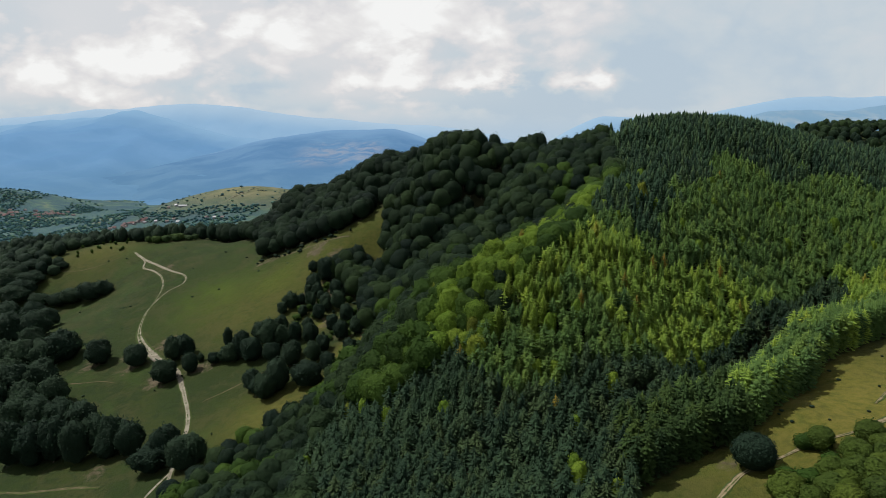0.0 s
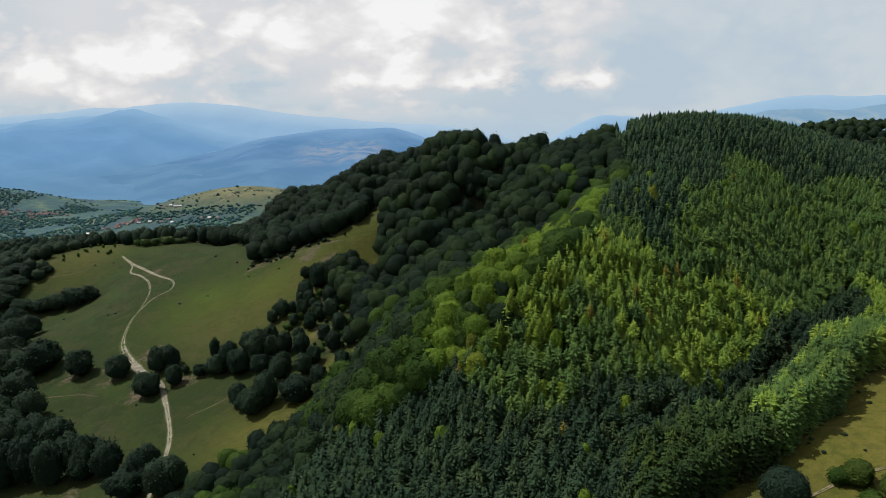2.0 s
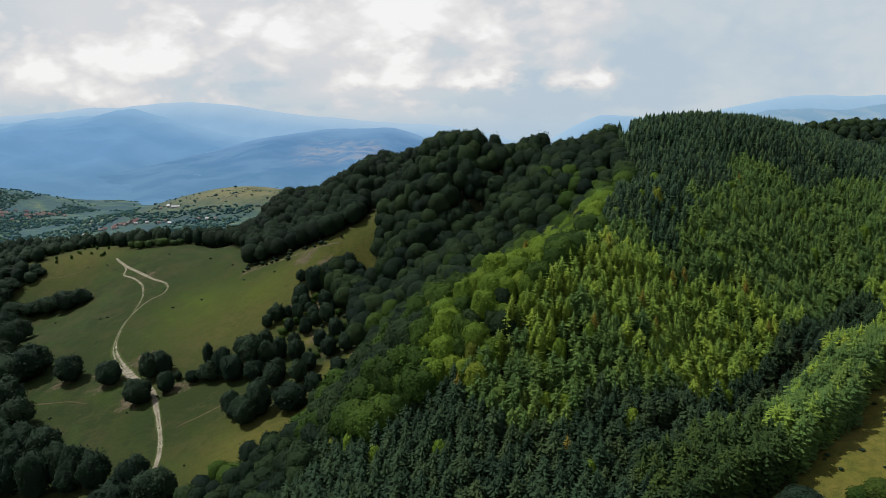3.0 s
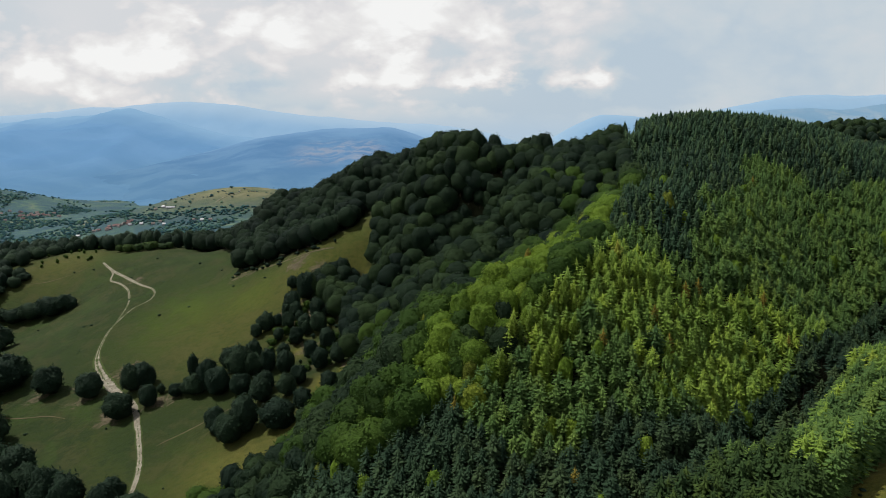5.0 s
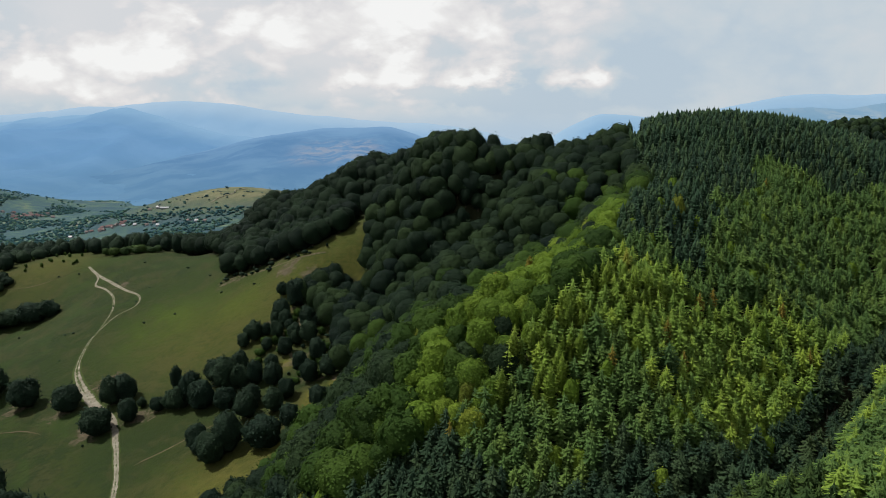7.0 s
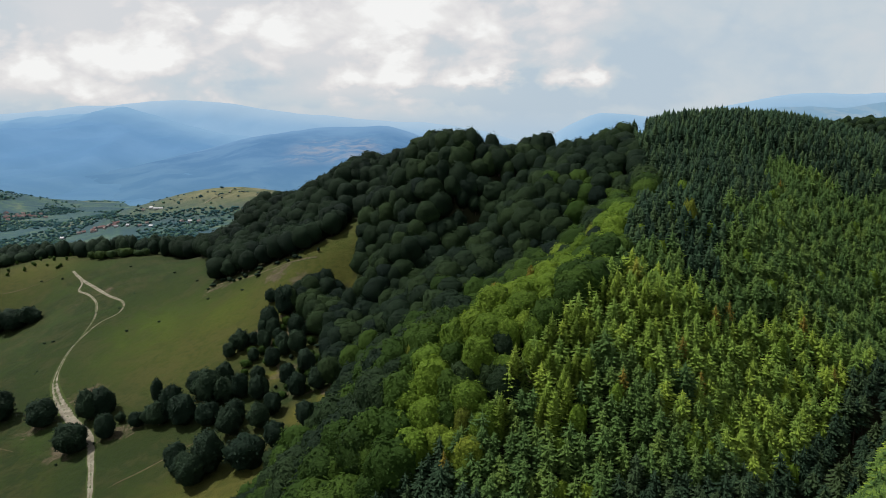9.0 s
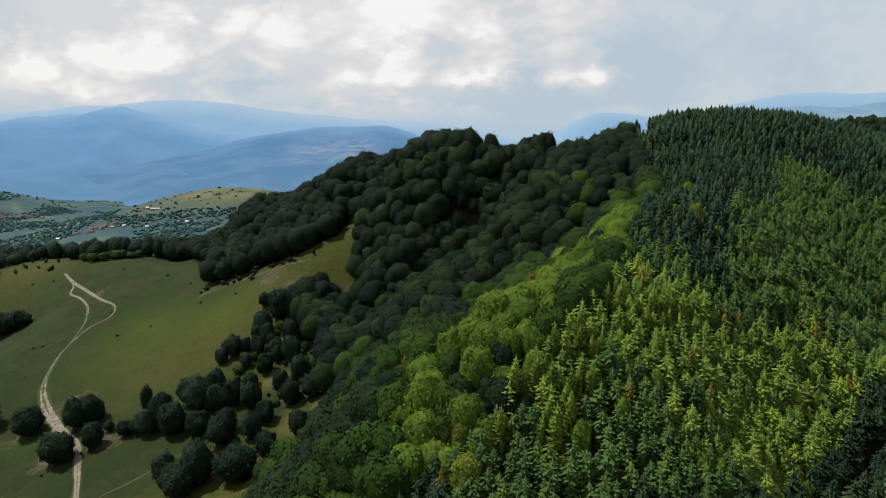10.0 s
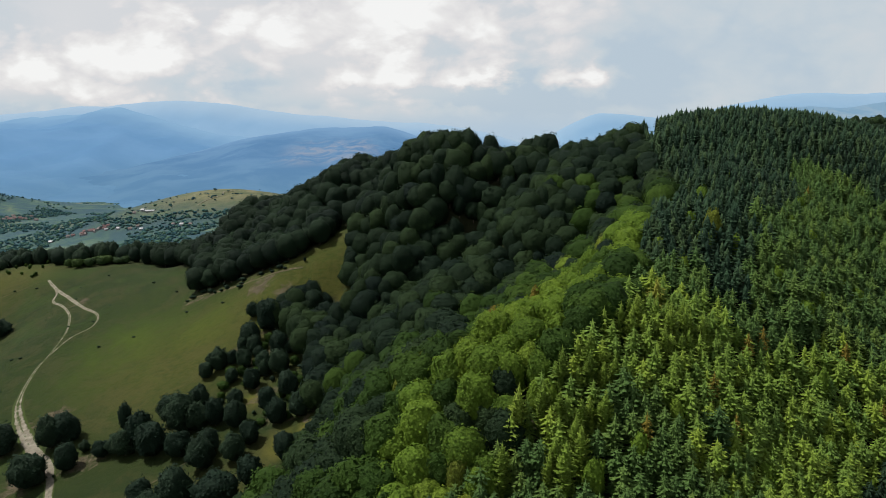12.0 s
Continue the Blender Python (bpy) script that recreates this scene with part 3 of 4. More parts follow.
        count = max(4, round(arms * (1 - 0.45 * s)))
        for a in range(count):
            ang = turn + 6.283 * a / count + rng.normal(0, 0.18)
            r = reach * rng.uniform(0.72, 1.15)
            ux, uy = math.cos(ang), math.sin(ang)
            sx, sy = -uy, ux
            dz, wide = droop * r * rng.uniform(0.6, 1.6), r * rng.uniform(0.12, 0.20) * lush
            zz = z + rng.normal(0, 0.014)

            def at(d, side, drop):
                return (ux * d + sx * side, uy * d + sy * side, zz - drop)
            lift = rng.uniform(0.0, 0.16) * r
            add([at(0.04 * r, 0, -0.10 * r), at(0.80 * r, wide, dz * 0.9), at(r, rng.normal(0, 0.07) * r, dz * 1.2 - lift), at(0.76 * r, -wide, dz * 0.9)],
                [(0, 2, 1), (0, 3, 2)])
            if fine:
                for sg in (1, -1):
                    w2 = r * rng.uniform(0.26, 0.40)
                    add([at(0.34 * r, 0, dz * 0.12), at(0.84 * r, sg * w2, dz * 1.05), at(0.62 * r, sg * 0.05 * r, dz * 0.30)], [(0, 1, 2)])
    # the dense heart of the crown
    ring = 7
    core = []
    for z, c in ((low + 0.02, 0.50), (low + 0.35 * (0.96 - low), 0.52), (low + 0.75 * (0.96 - low), 0.60)):
        rr = c * heart * 0.195 * slim * (min(1.0, (0.96 - z) / 0.6 * blunt + 0.04)) ** 0.8
        core += [(rr * rng.uniform(0.85, 1.15) * math.cos(q * 6.283 / ring), rr * rng.uniform(0.85, 1.15) * math.sin(q * 6.283 / ring), z + rng.normal(0, 0.012)) for q in range(ring)]
    core.append((0, 0, 0.97))
    tris = []
    for j in (0, ring):
        for q in range(ring):
            w = (q + 1) % ring
            tris += [(j + q, j + w, j + ring + w), (j + q, j + ring + w, j + ring + q)]
    tris += [(2 * ring + q, 2 * ring + (q + 1) % ring, 3 * ring) for q in range(ring)]
    add(core, tris)
    add([(0.008, 0, 0.93), (-0.004, 0.007, 0.93), (-0.004, -0.007, 0.93), (0, 0, 1.0)], [(0, 1, 3), (1, 2, 3), (2, 0, 3)])
    tv, tf = [], []
    for z, r in ((-0.06, 0.017), (0.5, 0.010), (0.93, 0.003)):
        tv += [(r * math.cos(q * 1.2566), r * math.sin(q * 1.2566), z) for q in range(5)]
    for j in range(2):
        tf += [(j * 5 + q, j * 5 + (q + 1) % 5, j * 5 + 5 + (q + 1) % 5, j * 5 + 5 + q) for q in range(5)]
    return (np.array(v), f), (np.array(tv), tf)


def broad_parts(seed, leaves, size, mid=0.56, spread=0.40, limbs=5, knobs=1.0, round_=1.0, low=0.10, fuzz=0.22):
    """Unit broad-leaved tree: radius 1, height 1 (scaled apart): a billowing crown set with leaf sprays, trunk with limbs."""
    rng = np.random.default_rng(seed)
    zs = 0.38      # height of a spray against its width, in unit space
    shift = Vector(rng.uniform(-50, 50, 3))

    def surface(n):
        d = Vector(n)
        swell = 1 + knobs * (0.22 * noise.noise(d * 1.5 + shift) + 0.20 * noise.noise(d * 3.3 - shift) + 0.10 * noise.noise(d * 7.0 + shift))
        out = 0.90 * swell
        if n[2] < 0:      # the skirt stays wide down to the lowest boughs
            out *= min(1.5, (1 - n[2] ** 2 + 1e-4) ** -0.22) * (1 + 0.10 * n[2])
            return np.array((n[0] * out, n[1] * out, mid + n[2] * (mid - low) * min(swell, 1.05)))
        return np.array((n[0] * out, n[1] * out, mid + n[2] * swell * spread * (1.0 - 0.10 * round_ * n[2])))
    v, f = [], []
    bm = bmesh.new()
    bmesh.ops.create_icosphere(bm, subdivisions=3 if leaves >= 300 else 2 if leaves >= 60 else 1, radius=1.0)
    bm.verts.ensure_lookup_table()
    v += [tuple((surface(q.co.normalized()) - (0, 0, mid)) * (0.96, 0.96, 0.96) + (0, 0, mid)) for q in bm.verts]
    f += [tuple(q.index for q in face.verts) for face in bm.faces]
    bm.free()
    turn = rng.uniform(0, 6.28)
    for i in range(leaves):
        z = 1 - 1.62 * (i + 0.5) / leaves + rng.normal(0, 0.02)
        z = max(-0.62, min(0.999, z))
        ring, a = math.sqrt(1 - z * z), turn + i * 2.39996 + rng.normal(0, 0.12)
        n = np.array((math.cos(a) * ring, math.sin(a) * ring, z))
        p = surface(n)
        p = p + (p - (0, 0, mid)) * rng.uniform(-0.06, 0.03)
        t = np.cross(n, rng.normal(0, 1, 3))
        t /= np.linalg.norm(t)
        way = fuzz * n + t * rng.uniform(0.5, 1.0) + np.array((0, 0, -0.10))
        way /= np.linalg.norm(way)
        b = np.cross(way, n)
        b /= np.linalg.norm(b) + 1e-9
        s = size * rng.uniform(0.55, 1.35)
        sq = np.array((1, 1, zs))
        base = len(v)
        v += [tuple(p - way * s * 0.6 * sq), tuple(p + (b * s * 0.55 + way * s * 0.2) * sq), tuple(p + way * s * sq), tuple(p - (b * s * 0.55 - way * s * 0.2) * sq)]
        f += [(base, base + 1, base + 2), (base, base + 2, base + 3)]
    cen = np.array([(math.cos(q * 2.4) * 0.55, math.sin(q * 2.4) * 0.55, mid + 0.3 * spread * math.cos(q * 1.7)) for q in range(12)])
    tv, tf = [], []

    def limb(a, b, r0, r1):
        k = len(tv)
        for q, r in ((a, r0), (b, r1)):
            tv.extend([(q[0] + r * math.cos(w * 1.2566), q[1] + r * math.sin(w * 1.2566), q[2]) for w in range(5)])
        tf.extend([(k + w, k + (w + 1) % 5, k + 5 + (w + 1) % 5, k + 5 + w) for w in range(5)])
    limb((0, 0, -0.08), (0.02, 0.01, 0.34), 0.075, 0.05)
    if leaves > 60:
        limb((0.02, 0.01, 0.34), (0, 0, 0.75), 0.05, 0.015)
    for q in range(limbs):
        c = cen[q * 2 % len(cen)]
        limb((0.015, 0.01, 0.26 + 0.03 * q), tuple(c * np.array((0.9, 0.9, 1))), 0.03, 0.010)
    return (np.array(v), f), (np.array(tv), tf)


def mesh_of(name, part_, mat):
    me = bpy.data.meshes.new(name)
    me.from_pydata(part_[0].tolist(), [], part_[1])
    me.polygons.foreach_set("use_smooth", np.ones(len(part_[1]), bool))
    me.materials.append(mat)
    return me


def part(name, me, parent):
    ob = new(name, me)
    ob.parent = parent
    return ob


KINDS = {}


def kind_of_tree(key, name, shapes, mat, label, category, group):
    KINDS[key] = dict(name=name, shapes=shapes, label=label, category=category, group=group, mat=mat,
                      meshes=[(mesh_of("crown", c, mat), mesh_of("trunk", t, BARK)) for c, t in shapes])


def plant(key, x, y, r, h, rng, label="", sink=0.0):
    """One tree as a thing of its own: crown and trunk."""
    kd = KINDS[key]
    crown, trunk = kd["meshes"][rng.integers(len(kd["meshes"]))]
    ob = new(kd["name"])
    ob.empty_display_size = 0.5
    ob.matrix_world = Matrix.LocRotScale((x, y, float(ground_z(x, y)) - sink * h), Euler((rng.normal(0, 0.02), rng.normal(0, 0.02), rng.uniform(0, 6.28))), (r, r, h))
    part("crown", crown, ob)
    part("trunk", trunk, ob)
    return tagged(ob, label or kd["label"], kd["category"], kd["group"])


def stand(name, rows, shapes, mat, label, category, seed, sink=0.0, full=None):
    """Trees past counting as one object: rows of x, y, radius, height. full: richer shapes for the nearer slope."""
    rng = np.random.default_rng(seed)
    vs, fs, tint, mats, base = [], [], [], [], 0

    def pack(kinds):
        joined = [(np.concatenate([c[0], t[0]]), list(c[1]), [tuple(i + len(c[0]) for i in q) for q in t[1]]) for c, t in kinds]
        return [(p, np.array([list(q) + [-1] * (4 - len(q)) for q in a + b]), len(a)) for p, a, b in joined]
    packed, rich = pack(shapes), pack(full or [])
    for x, y, r, h in rows:
        p, faces, nc = (rich if rich and y < 226 else packed)[rng.integers(len(packed))]
        a = rng.uniform(0, 6.283)
        ca, sa = math.cos(a), math.sin(a)
        lean = rng.normal(0, 0.02, 2)
        q = np.stack([(p[:, 0] * ca - p[:, 1] * sa) * r + x + lean[0] * p[:, 2] * h, (p[:, 0] * sa + p[:, 1] * ca) * r + y + lean[1] * p[:, 2] * h, p[:, 2] * h], 1)
        q[:, 2] += float(ground_z(x, y)) - sink * h
        vs.append(q)
        fs.append(np.where(faces >= 0, faces + base, -1))
        m = np.ones(len(faces), np.int32)
        m[:nc] = 0
        mats.append(m)
        tint.append(np.full(len(q), rng.uniform(0, 1), np.float32))
        base += len(q)
    v, fc, mt, tn = np.concatenate(vs), np.concatenate(fs), np.concatenate(mats), np.concatenate(tint)
    counts = (fc >= 0).sum(1)
    me = bpy.data.meshes.new(name)
    me.vertices.add(len(v))
    me.vertices.foreach_set("co", v.astype(np.float32).ravel())
    me.loops.add(int(counts.sum()))
    me.loops.foreach_set("vertex_index", fc[fc >= 0].astype(np.int32))
    me.polygons.add(len(fc))
    me.polygons.foreach_set("loop_start", np.concatenate([[0], np.cumsum(counts)[:-1]]).astype(np.int32))
    me.polygons.foreach_set("material_index", mt)
    me.polygons.foreach_set("use_smooth", np.ones(len(fc), bool))
    me.update(calc_edges=True)
    me.attributes.new("tint", "FLOAT", "POINT").data.foreach_set("value", tn)
    me.materials.append(mat)
    me.materials.append(BARK)
    return tagged(new(name, me), label, category, kind="stuff")


SPRUCE_NEAR = [spruce_parts(s, 14, 12, True, 1.0, 0.12, 0.10, 2.5, 0.9, 0.55) for s in (1, 2, 3, 4, 5)]
SPRUCE_FAR = [spruce_parts(s, 12, 11, False, 1.0, 0.14, 0.34, 2.5, 1.05, 0.60) for s in (11, 12, 13, 14, 15)]
SPRUCE_TOP = [spruce_parts(s, 9, 9, False, 1.0, 0.16, 0.25, 2.1, 1.4, 0.8) for s in (16, 17, 18)]
LARCH_SHAPES = [spruce_parts(s, 26, 11, False, 0.74, -0.3, 0.08, 1.5, 1.5, 0.9) for s in (21, 22)]
BROAD_NEAR = [broad_parts(s, 640, 0.098, 0.48, 0.50, 5, 1.05, 1.0, 0.10, 0.38) for s in (31, 32, 33, 34)]
WOOD_SHAPES = [broad_parts(s, 560, 0.096, 0.48, 0.50, 0, 1.1, 1.0, 0.10, 0.34) for s in (71, 72, 73, 74, 75)]
THIN_SHAPES = [broad_parts(s, 290, 0.110, 0.48, 0.50, 0, 1.05, 1.0, 0.10, 0.06) for s in (76, 77, 78, 79, 70)]
EDGE_SHAPES = [broad_parts(s, 70, 0.17, 0.48, 0.48, 0, 1.3) for s in (81, 82, 83)]
MEADOW_SHAPES = [broad_parts(s, 640, 0.100, 0.50, 0.46, 5, 1.2, 0.6, 0.12, 0.45) for s in (41, 42, 43, 44)]
SHRUB = [broad_parts(s, 170, 0.16, 0.42, 0.52, 5, 1.3, 1.0, 0.02, 0.45) for s in (51, 52, 53)]
SMALL = [broad_parts(s, 8, 0.50, 0.40, 0.44, 0, 1.6) for s in (61, 62, 63)]
kind_of_tree("spruce", "spruce_tree", SPRUCE_NEAR, SPRUCE, "tall dark green spruce in a dense plantation", "spruce", "spruces of the plantation")
kind_of_tree("shaded_spruce", "spruce_tree", SPRUCE_NEAR, SPRUCE_SHADED, "spruce of the plantation, coloured dark blue-green for cloud shade", "spruce", "spruces of the plantation")
kind_of_tree("green_spruce", "spruce_tree", SPRUCE_NEAR, GREEN, "mid green spruce in the dense plantation", "spruce", "spruces of the plantation")
kind_of_tree("strip_spruce", "spruce_tree", SPRUCE_NEAR, STRIP, "green spruce in the strip beside the grass slope", "spruce", "spruces of the plantation")
kind_of_tree("autumn_beech", "beech_tree", BROAD_NEAR, AUTUMN, "beech with early orange-yellow leaves on the green spur", "beech", "yellowing trees in the wood")
kind_of_tree("lime_tree", "young_tree", BROAD_NEAR, LIME, "pale yellow-green broad-leaved tree at the wood edge", "tree", "pale trees in the wood")
kind_of_tree("autumn_spruce", "spruce_tree", SPRUCE_NEAR, AUTUMN, "sickly yellow-brown spruce in the green plantation", "spruce", "yellowing trees in the wood")
kind_of_tree("larch", "larch_tree", LARCH_SHAPES, LARCH, "slender light green larch among the spruces", "larch", "larches on the spur")
kind_of_tree("beech", "beech_tree", BROAD_NEAR, BRIGHT, "broad bright green beech on the wooded spur", "beech", "beeches on the spur")
kind_of_tree("wood_beech", "beech_tree", WOOD_SHAPES, BEECH, "tall deep green beech in the dense hillside wood", "beech", "beeches of the hillside wood")
kind_of_tree("mid_beech", "beech_tree", WOOD_SHAPES, MIDBEECH, "mid green beech at the edge of the bright spur", "beech", "beeches of the hillside wood")
kind_of_tree("track_bush", "bush", BROAD_NEAR, BUSH, "full green bush beside the dirt track", "bush", "bushes by the track")
kind_of_tree("birch", "young_tree", SHRUB, BRIGHT, "light green young broad-leaved tree among the spruces", "tree", "broad-leaved trees in the plantation")
kind_of_tree("oak", "meadow_tree", MEADOW_SHAPES, OAK, "dark green round-crowned tree standing on the meadow", "tree", "trees on the meadow")
kind_of_tree("bush", "bush", SHRUB, STRIP, "light green bush at the top of the meadow", "bush", "bushes at the meadow edge")
kind_of_tree("far_bush", "bush", SMALL, FARLEAF, "small bush on the pale distant hill, tinted blue-green as by haze", "bush", "bushes on the distant hill")
kind_of_tree("round", "bush", [broad_parts(91, 1300, 0.075, 0.50, 0.48, 5, 0.35, 1.5)], OAK, "dense dark round bush beside the dirt track", "bush", "bushes by the track")
kind_of_tree("scrub", "shrub", EDGE_SHAPES, OAK, "low dark shrub on the eroded slope", "shrub", "shrubs on the slope")
kind_of_tree("shrub", "shrub", SHRUB, MIDBEECH, "small green shrub on the grass slope", "shrub", "shrubs on the slope")


STRIP_EDGE = [(47, 149), (61, 156), (75, 160), (96, 177), (113, 196), (123, 204), (151, 222)]
GULLY = [(46, 172), (62, 184), (78, 196), (103, 217), (131, 243), (150, 258)]


def scatter(poly, gap, seed, slack=0.35):
    """Places over an outline, no two nearer than the gap, less a random slack."""
    rng = np.random.default_rng(seed)
    p = np.array(poly)
    lo, hi = p.min(0), p.max(0)
    n = int((hi - lo).prod() / gap ** 2 * 7)
    cx, cy = rng.uniform(lo[0], hi[0], n), rng.uniform(lo[1], hi[1], n)
    ok = inside(poly, cx, cy)
    cells, kept = {}, []
    for x, y, g in zip(cx[ok], cy[ok], rng.uniform(1 - slack, 1 + slack * 0.3, ok.sum()) * gap):
        i, j = int(x // gap), int(y // gap)
        if all((x - a) ** 2 + (y - b) ** 2 > g * g for di in (-1, 0, 1) for dj in (-1, 0, 1) for a, b in cells.get((i + di, j + dj), ())):
            cells.setdefault((i, j), []).append((x, y))
            kept.append((x, y))
    kept = np.array(kept)
    return kept[:, 0], kept[:, 1], rng


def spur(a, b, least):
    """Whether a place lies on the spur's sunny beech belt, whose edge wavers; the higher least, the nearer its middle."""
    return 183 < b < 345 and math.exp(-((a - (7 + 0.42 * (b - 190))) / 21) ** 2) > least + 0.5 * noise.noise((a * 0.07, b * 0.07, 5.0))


# groups of larches on the spur: x, y, reach
LARCH_SPOTS = [(22, 203, 2.6), (30, 203, 3.4), (27, 195, 2.4), (34, 207, 2.4), (16, 196, 1.6), (43, 219, 2.6), (50, 217, 3.0), (56, 221, 2.0)]


def open_crest(x, y, gap=5.4):
    """False in the narrow gap between the last beech and the spruces on the crest."""
    s = np.clip(((x - 88.5) * 19 + (y - 350) * 83) / (19 ** 2 + 83 ** 2), 0, 1)
    return np.hypot(x - 88.5 - 19 * s, y - 350 - 83 * s) > gap


def plant_woods():
    # spruce plantation: single trees on the near slope, the rest as one stand
    x, y, rng = scatter(SPRUCE_WOOD, 2.45, 5)
    crest = (y < 386) & (x < 0.66 * y + 8) & open_crest(x, y, 2.6)
    flank = np.full(len(x), 99.0)
    # the gully behind the strip stays open
    for (ax, ay), (bx, by) in zip(GULLY, GULLY[1:]):
        s = np.clip(((x - ax) * (bx - ax) + (y - ay) * (by - ay)) / ((bx - ax) ** 2 + (by - ay) ** 2), 0, 1)
        away = np.hypot(x - ax - s * (bx - ax), y - ay - s * (by - ay))
        flank = np.minimum(flank, away)
        crest &= away > 1.3
    x, y, flank = x[crest], y[crest], flank[crest]
    near = np.hypot(x - 42, y - 186)
    for (ax, ay), (bx, by) in zip(STRIP_EDGE, STRIP_EDGE[1:]):
        s = np.clip(((x - ax) * (bx - ax) + (y - ay) * (by - ay)) / ((bx - ax) ** 2 + (by - ay) ** 2), 0, 1)
        near = np.minimum(near, 3 * np.hypot(x - ax - s * (bx - ax), y - ay - s * (by - ay)))
    order = np.argsort(near)
    strip = np.full(len(x), 99.0)
    for (ax, ay), (bx, by) in zip(STRIP_EDGE, STRIP_EDGE[1:]):
        s = np.clip(((x - ax) * (bx - ax) + (y - ay) * (by - ay)) / ((bx - ax) ** 2 + (by - ay) ** 2), 0, 1)
        strip = np.minimum(strip, np.hypot(x - ax - s * (bx - ax), y - ay - s * (by - ay)))

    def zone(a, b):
        """Tones of one spruce up the hill, light painted in: shaded at the foot, mixed, sunlit, mixed again, dark on
        the top.
        """
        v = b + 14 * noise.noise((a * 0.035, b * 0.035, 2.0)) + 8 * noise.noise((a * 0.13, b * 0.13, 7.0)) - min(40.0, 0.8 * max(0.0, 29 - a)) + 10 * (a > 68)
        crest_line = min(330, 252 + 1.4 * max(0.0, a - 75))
        return "shaded" if v < 177 else "green" if v < 197 else "light" if v < min(240 + 0.4 * max(0.0, a - 75), 272) else "green" if v < crest_line else "top"
    rows = {"strip": [], "shaded": [], "green": [], "light": [], "top": []}
    kinds = {"strip": "strip_spruce", "shaded": "shaded_spruce", "green": "green_spruce", "light": "spruce", "top": "shaded_spruce"}
    larch_spot = np.zeros(len(x))
    for a, b, reach in LARCH_SPOTS:
        larch_spot = np.maximum(larch_spot, np.exp(-((x - a) ** 2 + (y - b) ** 2) / (2 * reach ** 2)))
    single = 0
    larches, mixed = [], []
    for i in order:
        edge = strip[i] < 15 and x[i] > 44
        h = rng.uniform(12.0, 15.0) if edge else rng.uniform(8.6, 10.8) if rng.uniform() < 0.85 else rng.uniform(10.8, 12.6)
        if larch_spot[i] > 0.30 and rng.uniform() < 0.8:
            larches.append((x[i], y[i], h * 1.1, h * 1.18))
            continue
        h = 0.6 * h + 5.2 if y[i] > 335 else h
        r = h * rng.uniform(0.80, 1.08)
        if rng.uniform() < 0.035 and y[i] < 300 and not edge:
            mixed.append((x[i], y[i], rng.uniform(1.5, 2.3), h * 0.94))
            continue
        # spruces beside the gully get the dark copy, painting in its shade
        place = ("strip" if x[i] < 76 else "light" if rng.uniform() < 0.15 else "green") if edge else "shaded" if flank[i] < 6 else zone(x[i], y[i])
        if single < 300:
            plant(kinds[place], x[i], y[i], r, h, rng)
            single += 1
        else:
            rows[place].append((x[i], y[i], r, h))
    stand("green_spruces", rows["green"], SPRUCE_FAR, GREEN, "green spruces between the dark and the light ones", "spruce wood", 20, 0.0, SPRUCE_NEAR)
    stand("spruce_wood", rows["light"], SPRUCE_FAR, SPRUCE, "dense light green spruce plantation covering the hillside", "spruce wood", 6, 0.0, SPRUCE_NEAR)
    stand("lower_spruces", rows["shaded"], SPRUCE_FAR, SPRUCE_SHADED, "spruces at the foot of the hill, coloured dark for cloud shade", "spruce wood", 18)
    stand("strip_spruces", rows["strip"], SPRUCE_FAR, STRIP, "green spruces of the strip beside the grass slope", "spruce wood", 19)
    stand("ridge_spruces", rows["top"], SPRUCE_TOP, SPRUCE_RIDGE, "spruces along the hilltop, coloured dark for cloud shade", "spruce wood", 16)
    for a in mixed:
        plant("birch", *a, rng)
    for a in larches:
        plant("larch", *a, rng)
    # broad-leaved trees where the two woods meet
    for a, b in [(15, 207), (12, 203), (18, 211), (9, 207), (13, 198), (18, 203), (16, 215), (10, 194)]:
        plant("wood_beech" if b % 2 else "beech", a, b, rng.uniform(3.2, 4.4), rng.uniform(8, 10.5), rng, "", 0.08)
    # early autumn colour here and there
    for a, b, r, h in [(18.5, 240, 2.3, 12.0), (29, 247, 1.5, 12.5)]:
        plant("autumn_beech", a, b, r, h, rng)
    for a, b, r, h in [(-27, 206, 3.2, 9.0), (-29, 201, 2.6, 8.0), (4, 232, 2.4, 11.5), (9, 199, 2.2, 10.0), (76, 262, 2.4, 12.5), (-2, 226, 2.2, 11.0)]:
        plant("lime_tree", a, b, r, h, rng)
    for a, b in [(76, 231), (57, 210), (60, 206), (98, 237), (102, 228), (71, 227), (41, 198), (122, 303), (5, 192), (30, 172)]:
        h = rng.uniform(10.0, 11.8)
        plant("autumn_spruce", a, b, h * 0.62, h, rng)
    # broad-leaved woods
    x, y, rng = scatter(BEECH_WOOD, 4.7, 7)
    keep = open_crest(x, y)
    x, y = x[keep], y[keep]
    # young collects the upper spur beeches that get the sunlit leaf colour
    rows, middling, young = [], [], []
    for a, b in zip(x, y):
        k = rng.uniform(0, 1)
        h, r = 9.8 + 4.6 * k + rng.uniform(-1, 1), 4.0 + 2.8 * k ** 1.4
        if b < 245 and a < -38:
            h, r = rng.uniform(8, 12), rng.uniform(3.6, 5.0)
        if b > 262:
            r *= 0.98
        if b > 330:
            h = rng.uniform(9.5, 15.0)
        if in_glade(a, b) > 0:
            continue
        if below_glade(a, b):
            h, r = 0.42 * h, 0.55 * r
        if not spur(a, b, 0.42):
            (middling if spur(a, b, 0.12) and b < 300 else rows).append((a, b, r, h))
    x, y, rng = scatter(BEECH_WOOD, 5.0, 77)
